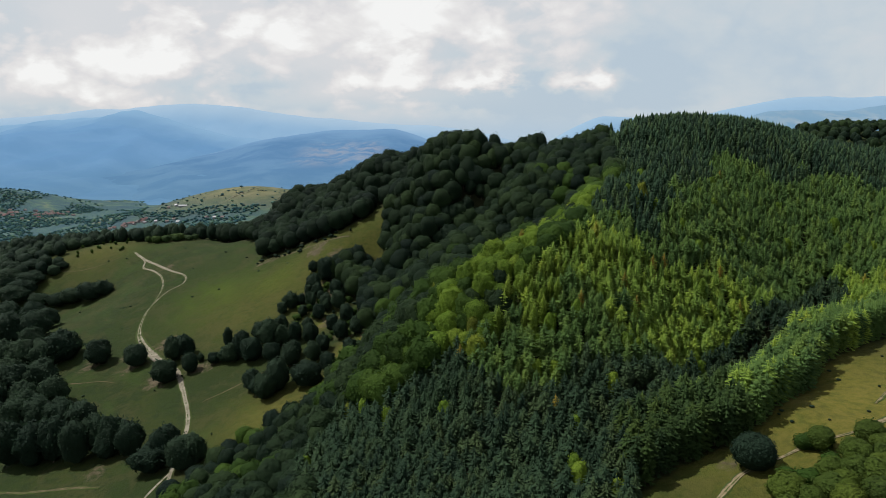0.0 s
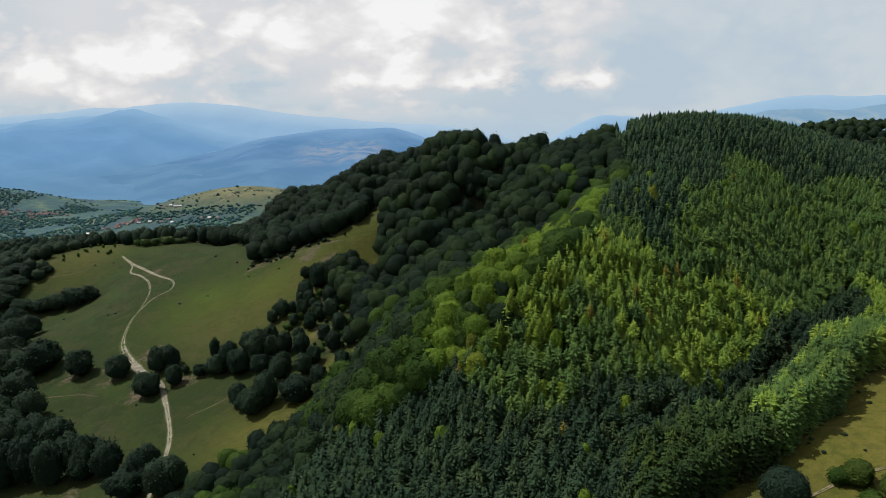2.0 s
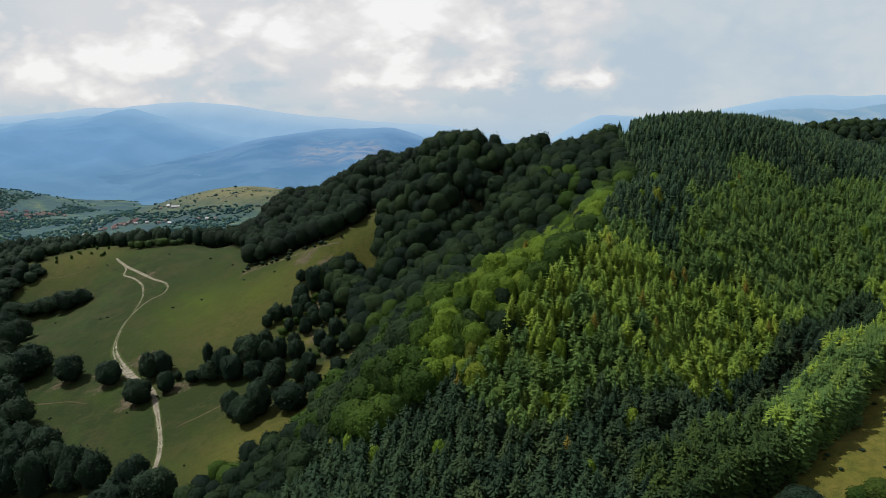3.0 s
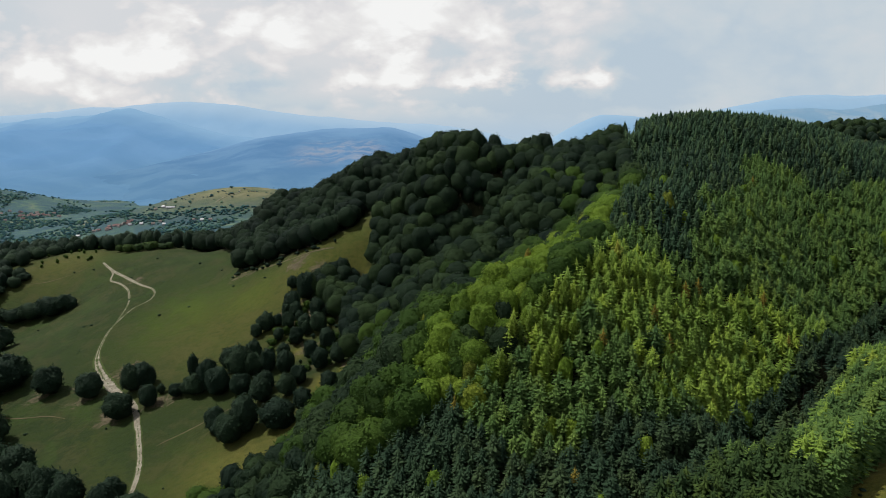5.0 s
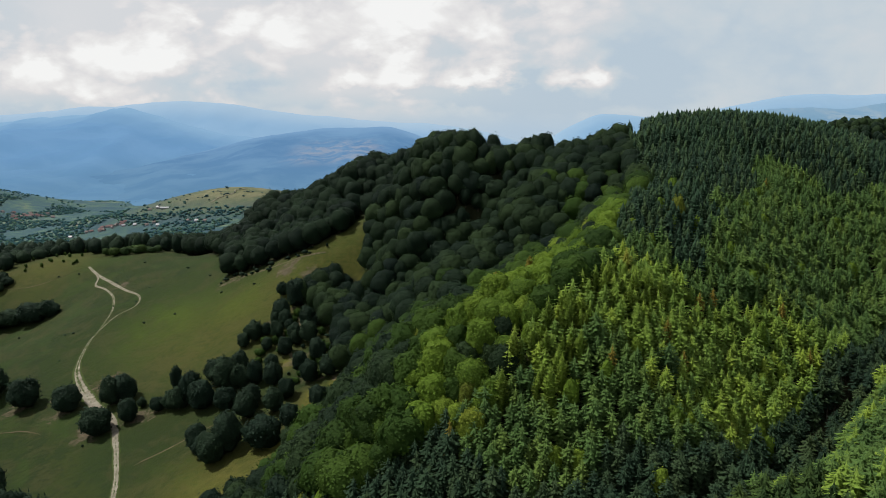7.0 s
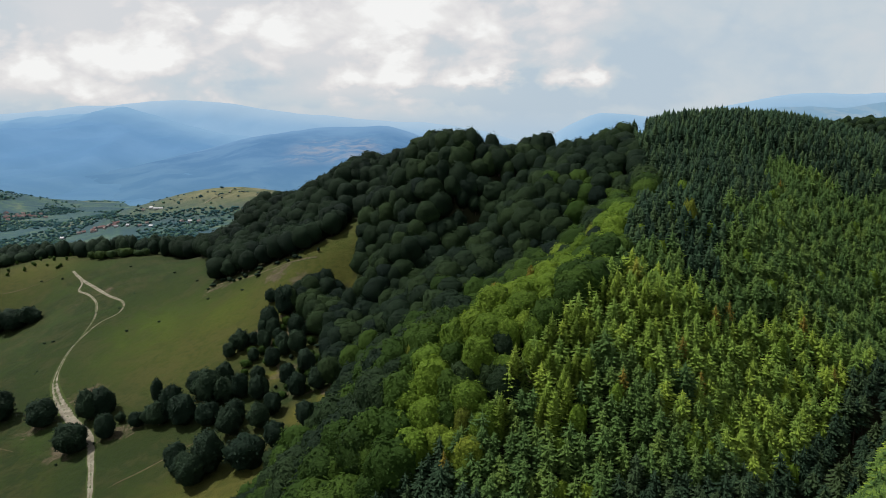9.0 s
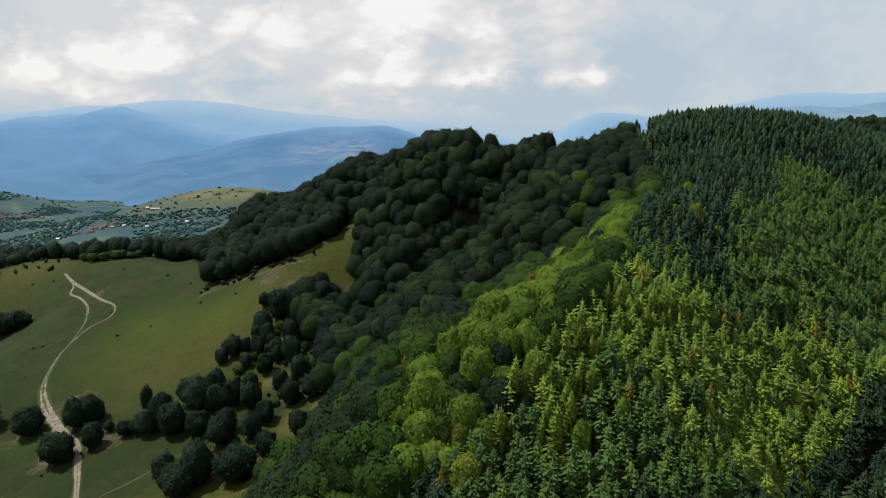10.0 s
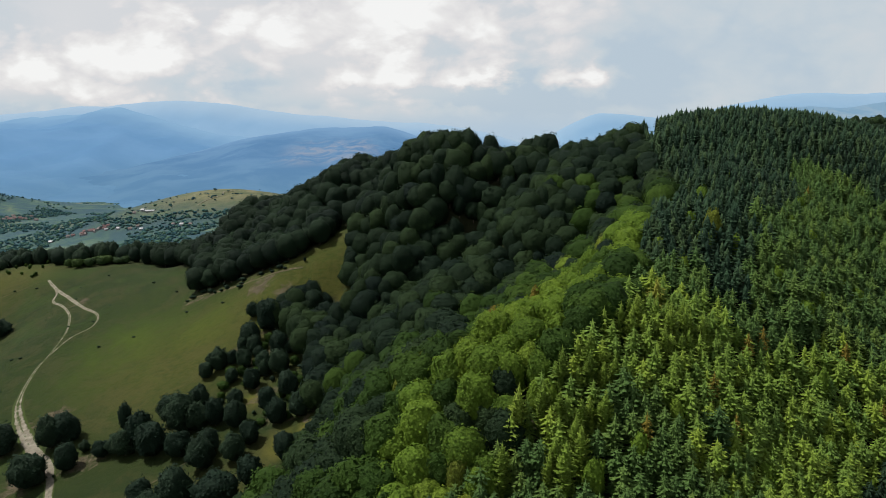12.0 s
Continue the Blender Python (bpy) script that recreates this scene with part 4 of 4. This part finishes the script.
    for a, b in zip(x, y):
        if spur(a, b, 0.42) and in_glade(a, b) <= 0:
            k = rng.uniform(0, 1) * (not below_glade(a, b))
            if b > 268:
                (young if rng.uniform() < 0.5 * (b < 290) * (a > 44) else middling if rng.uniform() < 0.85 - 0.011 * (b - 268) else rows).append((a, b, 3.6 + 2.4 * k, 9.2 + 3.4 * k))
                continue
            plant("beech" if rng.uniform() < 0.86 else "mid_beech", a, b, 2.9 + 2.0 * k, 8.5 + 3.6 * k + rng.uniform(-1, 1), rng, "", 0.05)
    x, y, rng = scatter(RIDGE_WOOD, 6.2, 9)
    keep = open_crest(x, y)
    x, y = x[keep], y[keep]
    ridge = [(a, b, 4.3 + 2.8 * k ** 1.3, 9.6 + 6.2 * k) for a, b, k in zip(x, y, rng.uniform(0, 1, len(x)))]
    ridge += [(13, 366, 6.0, 18), (49, 377, 5.2, 18.5), (53, 378, 5.0, 21), (19, 377, 4.6, 18), (29, 386, 4.6, 19), (44, 379, 4.4, 16.5), (82, 362, 4.8, 15), (77, 366, 4.6, 13), (4, 384, 5, 15), (-18, 446, 5.5, 19.5)]
    rows.sort(key=lambda q: math.hypot(q[0] + 15, q[1] - 230))
    for q in rows[:80]:
        plant("wood_beech", *q, rng)
    rows = rows[80:]
    middling.sort(key=lambda q: math.hypot(q[0] + 5, q[1] - 215))
    for q in middling[:60]:
        plant("mid_beech", *q, rng)
    # leaf tones of these stands paint in the sunlit spur and clouded ridge
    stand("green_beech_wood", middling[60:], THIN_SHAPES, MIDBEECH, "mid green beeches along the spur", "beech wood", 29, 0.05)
    stand("young_beech_wood", young, THIN_SHAPES, BRIGHT, "beeches high on the spur, coloured bright as if sunlit", "beech wood", 28, 0.05)
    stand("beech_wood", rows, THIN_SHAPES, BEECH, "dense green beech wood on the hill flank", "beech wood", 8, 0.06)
    stand("ridge_wood", ridge, THIN_SHAPES, RIDGE, "broad-leaved wood along the ridge, coloured dark for cloud shade", "beech wood", 10, 0.08)


plant_woods()

# trees on the meadow: x, y, crown radius, height
MEADOW_TREES = [(-169, 322, 6.7, 15), (-147, 314, 6, 12.7), (-125, 293, 6.1, 12.7), (-128, 312, 4.6, 14.8), (-123, 314, 5.1, 13), (-115, 298, 3.9, 10.8), (-105, 301, 3.1, 6.8), (-113, 306, 1.8, 4.7), (-249, 429, 6.2, 10.2), (-239, 429, 7.3, 12.4), (-226, 426, 8.3, 14.5), (-217, 426, 6.1, 11.6)]
GROVE = [(-102, 313, 2.4, 12.1), (-92, 301, 4.7, 15.6), (-96, 299, 4.4, 10.8), (-86, 296, 5.3, 13.2), (-80, 305, 5.5, 16.2), (-86, 312, 4.3, 12), (-74, 304, 4.2, 11.7), (-76, 292, 4.5, 10.1), (-100, 301, 3.1, 7.8), (-79, 270, 4, 10.8), (-71, 260, 4.7, 12.6), (-67, 265, 5.3, 16.1), (-55, 262, 6.6, 12.3), (-66, 283, 4.4, 12.2), (-76, 265, 3, 8.3)]
SCRUB = [(-77, 337, 4, 10.3), (-81, 334, 2.8, 7.4), (-68, 304, 3.4, 12), (-61, 301, 3.4, 10.8), (-67, 346, 4.4, 12.3), (-62, 354, 5.1, 15.5), (-58, 330, 3.1, 8.4), (-60, 320, 3.3, 9.3), (-64, 313, 2.9, 6.9), (-51, 306, 3.4, 9.4), (-66, 290, 3.7, 10), (-56, 283, 3.7, 10.7), (-53, 290, 3.2, 9), (-46, 297, 3.6, 10.2), (-51, 325, 3.9, 11.1), (-77, 315, 3.5, 10.8), (-45, 311, 3.7, 10.6), (-47, 269, 3.9, 10.7), (-39, 278, 3.6, 10.5), (-69, 327, 2.5, 6.7), (-54, 337, 3.7, 11.4), (-39, 298, 3.6, 10.2)]
LEFT_WOOD = [(-172, 288, 6.5, 16), (-184, 286, 6.8, 17), (-196, 284, 7, 17), (-178, 278, 6.5, 16), (-190, 272, 7, 17), (-204, 295, 7, 17), (-206, 310, 7, 17), (-215, 345, 7, 16), (-230, 385, 7, 15), (-245, 378, 7, 16), (-236, 361, 9.3, 21.7), (-226, 365, 8.8, 18.8), (-198, 327, 8.4, 16.9), (-192, 330, 8.5, 18.8)]
# the trees behind them
WOOD_BACK = [(-208, 324, 8.4, 19.6), (-190, 335, 6.3, 14.4), (-187, 304, 7.9, 17.4), (-198, 302, 7.9, 18.3), (-221, 331, 7.1, 17.1), (-250, 405, 8, 17.3), (-266, 405, 8.6, 17.3), (-294, 455, 11.5, 11.5), (-278, 451, 9.5, 9.9), (-278, 432, 11, 13.2), (-262, 431, 7.3, 8.8), (-278, 441, 9.3, 11.2), (-265, 467, 4.7, 6.3), (-287, 470, 7.9, 7.9)]
TREE_ROW = [(-165, 245, 6.5, 21.6), (-155, 242, 6.4, 20.3), (-147, 242, 5.8, 21.5), (-137, 239, 5.5, 19.5), (-132, 245, 5.4, 18.0), (-124, 240, 5.1, 18.6), (-115, 237, 5.2, 16.7), (-102, 223, 6.5, 10.8), (-100, 229, 5, 14.5), (-90, 220, 5.8, 13.6), (-86, 222, 4.9, 12.9), (-144, 259, 6.8, 17.1), (-155, 263, 6.9, 18.4), (-167, 267, 7, 18.7), (-177, 267, 7, 18.7), (-125, 238, 4.2, 11.5), (-101, 238, 4.2, 10.5)]
STRIP_SHRUBS = [(72, 148, 5.4, 10.2), (85, 151, 2.6, 4.6), (88, 150, 3.4, 6.4), (73, 135, 4.6, 7.6), (92, 144, 3.2, 6.2), (99, 149, 3.6, 6.8), (79, 138, 3.2, 5.4), (84, 133, 4.0, 6.6), (91, 134, 4.6, 7.4), (76, 141, 2.6, 4.4), (39, 141, 4.4, 8.5), (96, 139, 4.0, 7.0), (104, 144, 3.8, 7.0), (86, 142, 2.6, 5.0), (-65, 219, 4.0, 8.7)]


SLOPE = [(-71, 364), (-60, 362), (-46, 344), (-42, 321), (-41, 295), (-59, 299), (-74, 321), (-76, 335), (-67, 344)]


def plant_meadow():
    rng = np.random.default_rng(12)
    for row in MEADOW_TREES:
        plant("oak", *row, rng, "dark green round-crowned tree alone on the meadow", 0.10)
    for row in [q for q in GROVE + SCRUB if in_glade(q[0], q[1], 0.7) <= 0]:
        plant("oak", *row, rng, "dark green tree in a loose grove on the slope", 0.10)
    # undergrowth between the grove and the wood
    x, y, slope_rng = scatter(SLOPE, 4.6, 43)
    for a, b in zip(x, y):
        k = slope_rng.uniform(0, 1)
        if in_glade(a, b) > 0:
            continue
        if k < 0.30:
            plant("oak", a, b, 2.0 + 1.6 * k / 0.4, slope_rng.uniform(5.5, 9.5), slope_rng, "dark green tree in a loose grove on the slope", 0.10)
        elif k < 0.72:
            plant("shrub", a, b, slope_rng.uniform(1.4, 2.8), slope_rng.uniform(2.2, 4.6), slope_rng, "mid green shrub between the trees of the slope", 0.08)
        elif k < 0.90:
            plant("scrub", a, b, slope_rng.uniform(0.8, 1.6), slope_rng.uniform(1.2, 2.4), slope_rng)
    for row in LEFT_WOOD + WOOD_BACK + TREE_ROW:
        plant("oak", *row, rng, "dark green tree of the thick wood edge", 0.10)
    for a, b in [(82, 128), (89, 129), (96, 131), (102, 135), (92, 124), (100, 127), (107, 139), (110, 146), (86, 122), (76, 131), (112, 152), (105, 131), (96, 120), (80, 121), (114, 142), (70, 128), (99, 143), (94, 137), (88, 136), (84, 138), (91, 140), (103, 139), (108, 134), (101, 122), (90, 117), (75, 124), (82, 133)]:
        plant("track_bush", a, b, rng.uniform(3.4, 4.8), rng.uniform(6.0, 8.0), rng, "full green bush beside the dirt track", 0.12)
    for i in range(26):
        s = rng.uniform(0, 1)
        plant("scrub", -112 + 58 * s + rng.normal(0, 1.5), 401 - 16 * s + rng.normal(0, 2.2), rng.uniform(0.7, 1.8), rng.uniform(1.0, 2.6), rng)
    for i in range(36):
        a, b = rng.uniform(75, 150), rng.uniform(155, 205)
        if not inside(SPRUCE_WOOD, np.array([a]), np.array([b]))[0]:
            plant("scrub", a, b, rng.uniform(0.3, 0.8), rng.uniform(0.4, 0.9), rng, "low dark tuft of scrub on the yellow-green slope")
    for i in range(40):
        a, b = rng.uniform(-235, -85), rng.uniform(205, 470)
        if float(ground_z(a, b)) > -19:
            plant("scrub", a, b, rng.uniform(0.4, 1.0), rng.uniform(0.5, 1.2), rng, "low dark tuft of scrub on the meadow")
    for i, row in enumerate(STRIP_SHRUBS):
        plant("round" if i == 0 else "shrub" if row[3] < 5.5 else "track_bush", *row, rng, "dense dark round bush beside the dirt track" if i == 0 else "rounded mid green bush beside the dirt track", 0.12)


plant_meadow()

# woods beyond the meadow and in the valley
TREE_LINE = [(-450, 540), (-330, 552), (-262, 528), (-215, 496), (-180, 494), (-152, 492), (-140, 530), (-190, 612), (-320, 628), (-470, 632)]
LEFT_FAR = [(-430, 330), (-330, 372), (-292, 410), (-296, 446), (-262, 452), (-264, 466), (-284, 478), (-276, 502), (-262, 528), (-330, 552), (-450, 540)]
FAR_RIDGE = [(250, 680), (330, 720), (470, 740), (640, 780), (680, 870), (560, 900), (330, 890), (240, 780)]


def plant_distance():
    x, y, rng = scatter(TREE_LINE, 9.0, 21)
    rows = [(a, b, rng.uniform(3.6, 5.5), rng.uniform(11, 17)) for a, b in zip(x, y)]
    x, y, rng = scatter(LEFT_FAR, 9.6, 22)
    rows += [(a, b, rng.uniform(4, 6), rng.uniform(9, 14)) for a, b in zip(x, y)]
    stand("wood_edge", rows, EDGE_SHAPES, OAK, "dark wood closing the far edge of the meadow", "wood", 23, 0.14)
    x, y, rng = scatter(FAR_RIDGE, 12.5, 24)
    stand("far_ridge_wood", [(a, b, rng.uniform(5, 7.5), rng.uniform(11, 17)) for a, b in zip(x, y)], EDGE_SHAPES, BEECH, "green broad-leaved wood on the farther hill", "wood", 25)
    # loose trees and copses over the valley
    rng = np.random.default_rng(26)
    rows = []
    while len(rows) < 5600:
        b = rng.uniform(600, 1500) if rng.uniform() < 0.8 else rng.uniform(1300, 2000)
        a = -b * rng.uniform(0.18, 0.68)
        on_hill = ((a + 370) / 150) ** 2 + ((b - 1200) / 120) ** 2 < 1
        copse = noise.noise((a * 0.012, b * 0.008, 3.7)) + 0.3 * noise.noise((a * 0.04, b * 0.025, 9.1))
        for ca, cb, ra, rb in ((-465, 1090, 55, 45), (-590, 1180, 50, 40), (-740, 1215, 130, 55), (-1010, 1500, 150, 110), (-400, 1000, 90, 35), (-640, 1040, 120, 40)):
            copse += 0.42 * math.exp(-((a - ca) / ra) ** 2 - ((b - cb) / rb) ** 2)
        if on_hill and rng.uniform() < 0.95:
            continue
        if copse < rng.uniform(0.02, 0.20):
            continue
        k = rng.uniform(0.65, 1.2)
        rows.append((a, b, 2.8 * k, 4.6 * k))
    stand("valley_trees", rows, SMALL, FARLEAF, "trees and copses over the valley, tinted blue-green as by haze", "trees", 27, 0.16)
    # bushes and hedges over the pale hill
    for i in range(54):
        a, b = rng.normal(-370, 80), rng.normal(1175, 55)
        if i % 3 == 0:
            s = rng.uniform(0, 1)
            a, b = -470 + 190 * s, 1130 + 40 * s + 8 * math.sin(9 * s)
        plant("far_bush", a, b, rng.uniform(1.1, 2.6), rng.uniform(1.8, 3.2), rng, "", 0.1)
    # light bushes where the track leaves the meadow
    for i in range(16):
        a, b = rng.uniform(-216, -176), 0
        b = 489 + (a + 216) * 0.12 + rng.uniform(0, 9)
        plant("bush", a, b, rng.uniform(2.2, 3.6), rng.uniform(4, 6.5), rng)
    # young fruit trees on the fenced pasture
    for i in range(22):
        a, b = rng.uniform(-275, -228), rng.uniform(480, 515)
        plant("shrub", a, b, rng.uniform(0.7, 1.1), rng.uniform(2.0, 3.0), rng, "small young fruit tree on the yellow pasture")


plant_distance()


# ---- village ----
def plain(name, c1, c2, scale, rough=0.9):
    m, k = material(name)
    pos = k.n("ShaderNodeNewGeometry").outputs["Position"]
    n = k.noise(pos, scale, 5.0, 0.6)
    finish(k, k.mix(k.step(n, 0.3, 0.7), c1, c2), rough, n, 0.2, 0.1)
    return m


PLASTER = plain("pale_plaster", (0.20, 0.205, 0.21), (0.27, 0.27, 0.275), 0.6)
TILE = plain("red_roof_tile", (0.098, 0.056, 0.056), (0.135, 0.086, 0.084), 0.8)
OLD_TILE = plain("brown_roof_tile", (0.100, 0.084, 0.082), (0.150, 0.128, 0.122), 0.8)
TIN = plain("pale_tin_roof", (0.20, 0.21, 0.23), (0.28, 0.29, 0.31), 0.5, 0.5)


def house(x, y, turn, wide, deep, tall, roof_mat, label):
    ob = new("house")
    ob.matrix_world = pose(x, y, float(ground_z(x, y)) - 0.3, 0, 0, turn)
    bm = bmesh.new()
    a, b = wide / 2, deep / 2
    base = [bm.verts.new(p) for p in ((-a, -b, 0), (a, -b, 0), (a, b, 0), (-a, b, 0))]
    top = [bm.verts.new(p) for p in ((-a, -b, tall), (a, -b, tall), (a, b, tall), (-a, b, tall))]
    g0, g1 = bm.verts.new((-a, 0, tall + deep * 0.38)), bm.verts.new((a, 0, tall + deep * 0.38))
    for f in ((base[0], base[1], top[1], top[0]), (base[1], base[2], top[2], g1, top[1]), (base[2], base[3], top[3], top[2]), (base[3], base[0], top[0], g0, top[3])):
        bm.faces.new(f)
    me = bpy.data.meshes.new("wall")
    bm.to_mesh(me)
    bm.free()
    me.materials.append(PLASTER)
    part("wall", me, ob)
    bm = bmesh.new()
    e, u, k = 0.5, 0.25, deep * 0.38
    for sgn in (1, -1):
        lo, hi = tall - e * 0.76, tall + k + 0.08
        p = [(-a - e, sgn * (b + e), lo), (a + e, sgn * (b + e), lo), (a + e, 0, hi), (-a - e, 0, hi)]
        q = [(px, py, pz + u) for px, py, pz in p]
        v = [bm.verts.new(c) for c in p + q]
        for f in ((0, 1, 2, 3), (4, 5, 6, 7), (0, 1, 5, 4), (1, 2, 6, 5), (2, 3, 7, 6), (3, 0, 4, 7)):
            bm.faces.new([v[i] for i in f])
    me = bpy.data.meshes.new("roof")
    bm.to_mesh(me)
    bm.free()
    me.materials.append(roof_mat)
    roof = part("roof", me, ob)
    bm = bmesh.new()
    bmesh.ops.create_cube(bm, size=1.0, matrix=Matrix.Translation((a * 0.4, b * 0.3, tall + k * 0.95)) @ Matrix.Diagonal((0.7, 0.7, 2.0, 1)))
    me = bpy.data.meshes.new("chimney")
    bm.to_mesh(me)
    bm.free()
    me.materials.append(OLD_TILE)
    part("chimney", me, roof)
    return tagged(ob, label, "house", "houses of the village")


def make_village():
    rng = np.random.default_rng(31)
    red = [(-509, 1051), (-501, 1055), (-492, 1060), (-484, 1058), (-477, 1066), (-470, 1068), (-495, 1049), (-482, 1072), (-466, 1060), (-515, 1046)]
    pale = [(-441, 1041), (-418, 1027), (-410, 1034), (-396, 1013), (-354, 1017), (-340, 1010), (-327, 1007), (-440, 1123), (-452, 1121), (-462, 1050), (-530, 1030)]
    for x, y in red + red[:8]:
        x, y = x + rng.normal(0, 5.0), y + rng.normal(0, 8)
        house(x, y, rng.uniform(-50, 50), rng.uniform(3.6, 5.4), rng.uniform(3.2, 4.2), rng.uniform(2.2, 2.7), TILE if rng.uniform() < 0.6 else OLD_TILE, "village house with pale walls and a tiled roof")
    for x, y in pale:
        house(x, y, rng.uniform(-40, 40), rng.uniform(3.4, 4.8), rng.uniform(3.2, 4.2), rng.uniform(2.2, 2.6), TIN if rng.uniform() < 0.5 else OLD_TILE, "small pale farmhouse among trees in the valley")
    house(-424, 1110, 8, 13, 3.6, 1.8, TIN, "long pale farm building at the field edge")
    for i in range(46):
        s = rng.uniform(0, 1)
        x, y = -880 + 120 * s + rng.normal(0, 16), 1290 + 60 * s + rng.normal(0, 28)
        house(x, y, rng.uniform(0, 90), rng.uniform(4.2, 6), rng.uniform(4, 5), rng.uniform(2.4, 3.0), OLD_TILE if i % 3 else TILE, "distant village house with a brown tiled roof")


make_village()


# ---- mountains behind the valley ----
def mountain(name, dist, crest, mat, deep=700.0, rough=14.0, seed=1, foot=-66.0, veil=0.5):
    """A far range: crest as (across, up) in parts of its distance, falling away in ribs towards the valley."""
    us = np.linspace(crest[0][0], crest[-1][0], 190)
    ups = np.interp(us, [c[0] for c in crest], [c[1] for c in crest])
    ups = np.convolve(np.pad(ups, 4, "edge"), np.ones(9) / 9, "valid")
    rows = 26
    v = []
    for j in range(rows + 4):
        s = j / rows
        for u, up in zip(us, ups):
            x, y = u * dist, dist - deep * s if s <= 1 else dist
            if s > 1:
                s2 = (j - rows) / 4
                y, s_in = dist + 200 * s2, 0.25 * s2
            else:
                s_in = s
            n = noise.fractal(Vector((x * 0.0030 + seed, y * 0.0022, seed * 3.1)), 0.9, 2.1, 6)
            rib = abs(noise.noise(Vector((x * 0.0042, y * 0.0012 + seed, 1.7))))
            top = 100 + up * dist
            z = foot + (top - foot) * (1 - s_in)
            v.append((x, y, z + n * rough * (0.8 + 2.2 * s_in * (1 - s_in) * 2) - rib * 60 * s_in * (1 - s_in) * 2))
    n = len(us)
    f = []
    seq = [rows + 3, rows + 2, rows + 1, *range(0, rows + 1)]
    for a, b in zip(seq, seq[1:]):
        f += [(a * n + i, a * n + i + 1, b * n + i + 1, b * n + i) for i in range(n - 1)]
    me = bpy.data.meshes.new(name)
    me.from_pydata(v, [], f)
    me.polygons.foreach_set("use_smooth", np.ones(len(f), bool))
    height = np.clip(1 - np.repeat([j / rows if j <= rows else 0.0 for j in range(rows + 4)], n) / veil, 0, 1)
    me.attributes.new("crest", "FLOAT", "POINT").data.foreach_set("value", height.astype(np.float32))
    me.materials.append(mat)
    return tagged(new(name, me), "hazy blue mountain range behind the valley", "mountains", kind="structure")


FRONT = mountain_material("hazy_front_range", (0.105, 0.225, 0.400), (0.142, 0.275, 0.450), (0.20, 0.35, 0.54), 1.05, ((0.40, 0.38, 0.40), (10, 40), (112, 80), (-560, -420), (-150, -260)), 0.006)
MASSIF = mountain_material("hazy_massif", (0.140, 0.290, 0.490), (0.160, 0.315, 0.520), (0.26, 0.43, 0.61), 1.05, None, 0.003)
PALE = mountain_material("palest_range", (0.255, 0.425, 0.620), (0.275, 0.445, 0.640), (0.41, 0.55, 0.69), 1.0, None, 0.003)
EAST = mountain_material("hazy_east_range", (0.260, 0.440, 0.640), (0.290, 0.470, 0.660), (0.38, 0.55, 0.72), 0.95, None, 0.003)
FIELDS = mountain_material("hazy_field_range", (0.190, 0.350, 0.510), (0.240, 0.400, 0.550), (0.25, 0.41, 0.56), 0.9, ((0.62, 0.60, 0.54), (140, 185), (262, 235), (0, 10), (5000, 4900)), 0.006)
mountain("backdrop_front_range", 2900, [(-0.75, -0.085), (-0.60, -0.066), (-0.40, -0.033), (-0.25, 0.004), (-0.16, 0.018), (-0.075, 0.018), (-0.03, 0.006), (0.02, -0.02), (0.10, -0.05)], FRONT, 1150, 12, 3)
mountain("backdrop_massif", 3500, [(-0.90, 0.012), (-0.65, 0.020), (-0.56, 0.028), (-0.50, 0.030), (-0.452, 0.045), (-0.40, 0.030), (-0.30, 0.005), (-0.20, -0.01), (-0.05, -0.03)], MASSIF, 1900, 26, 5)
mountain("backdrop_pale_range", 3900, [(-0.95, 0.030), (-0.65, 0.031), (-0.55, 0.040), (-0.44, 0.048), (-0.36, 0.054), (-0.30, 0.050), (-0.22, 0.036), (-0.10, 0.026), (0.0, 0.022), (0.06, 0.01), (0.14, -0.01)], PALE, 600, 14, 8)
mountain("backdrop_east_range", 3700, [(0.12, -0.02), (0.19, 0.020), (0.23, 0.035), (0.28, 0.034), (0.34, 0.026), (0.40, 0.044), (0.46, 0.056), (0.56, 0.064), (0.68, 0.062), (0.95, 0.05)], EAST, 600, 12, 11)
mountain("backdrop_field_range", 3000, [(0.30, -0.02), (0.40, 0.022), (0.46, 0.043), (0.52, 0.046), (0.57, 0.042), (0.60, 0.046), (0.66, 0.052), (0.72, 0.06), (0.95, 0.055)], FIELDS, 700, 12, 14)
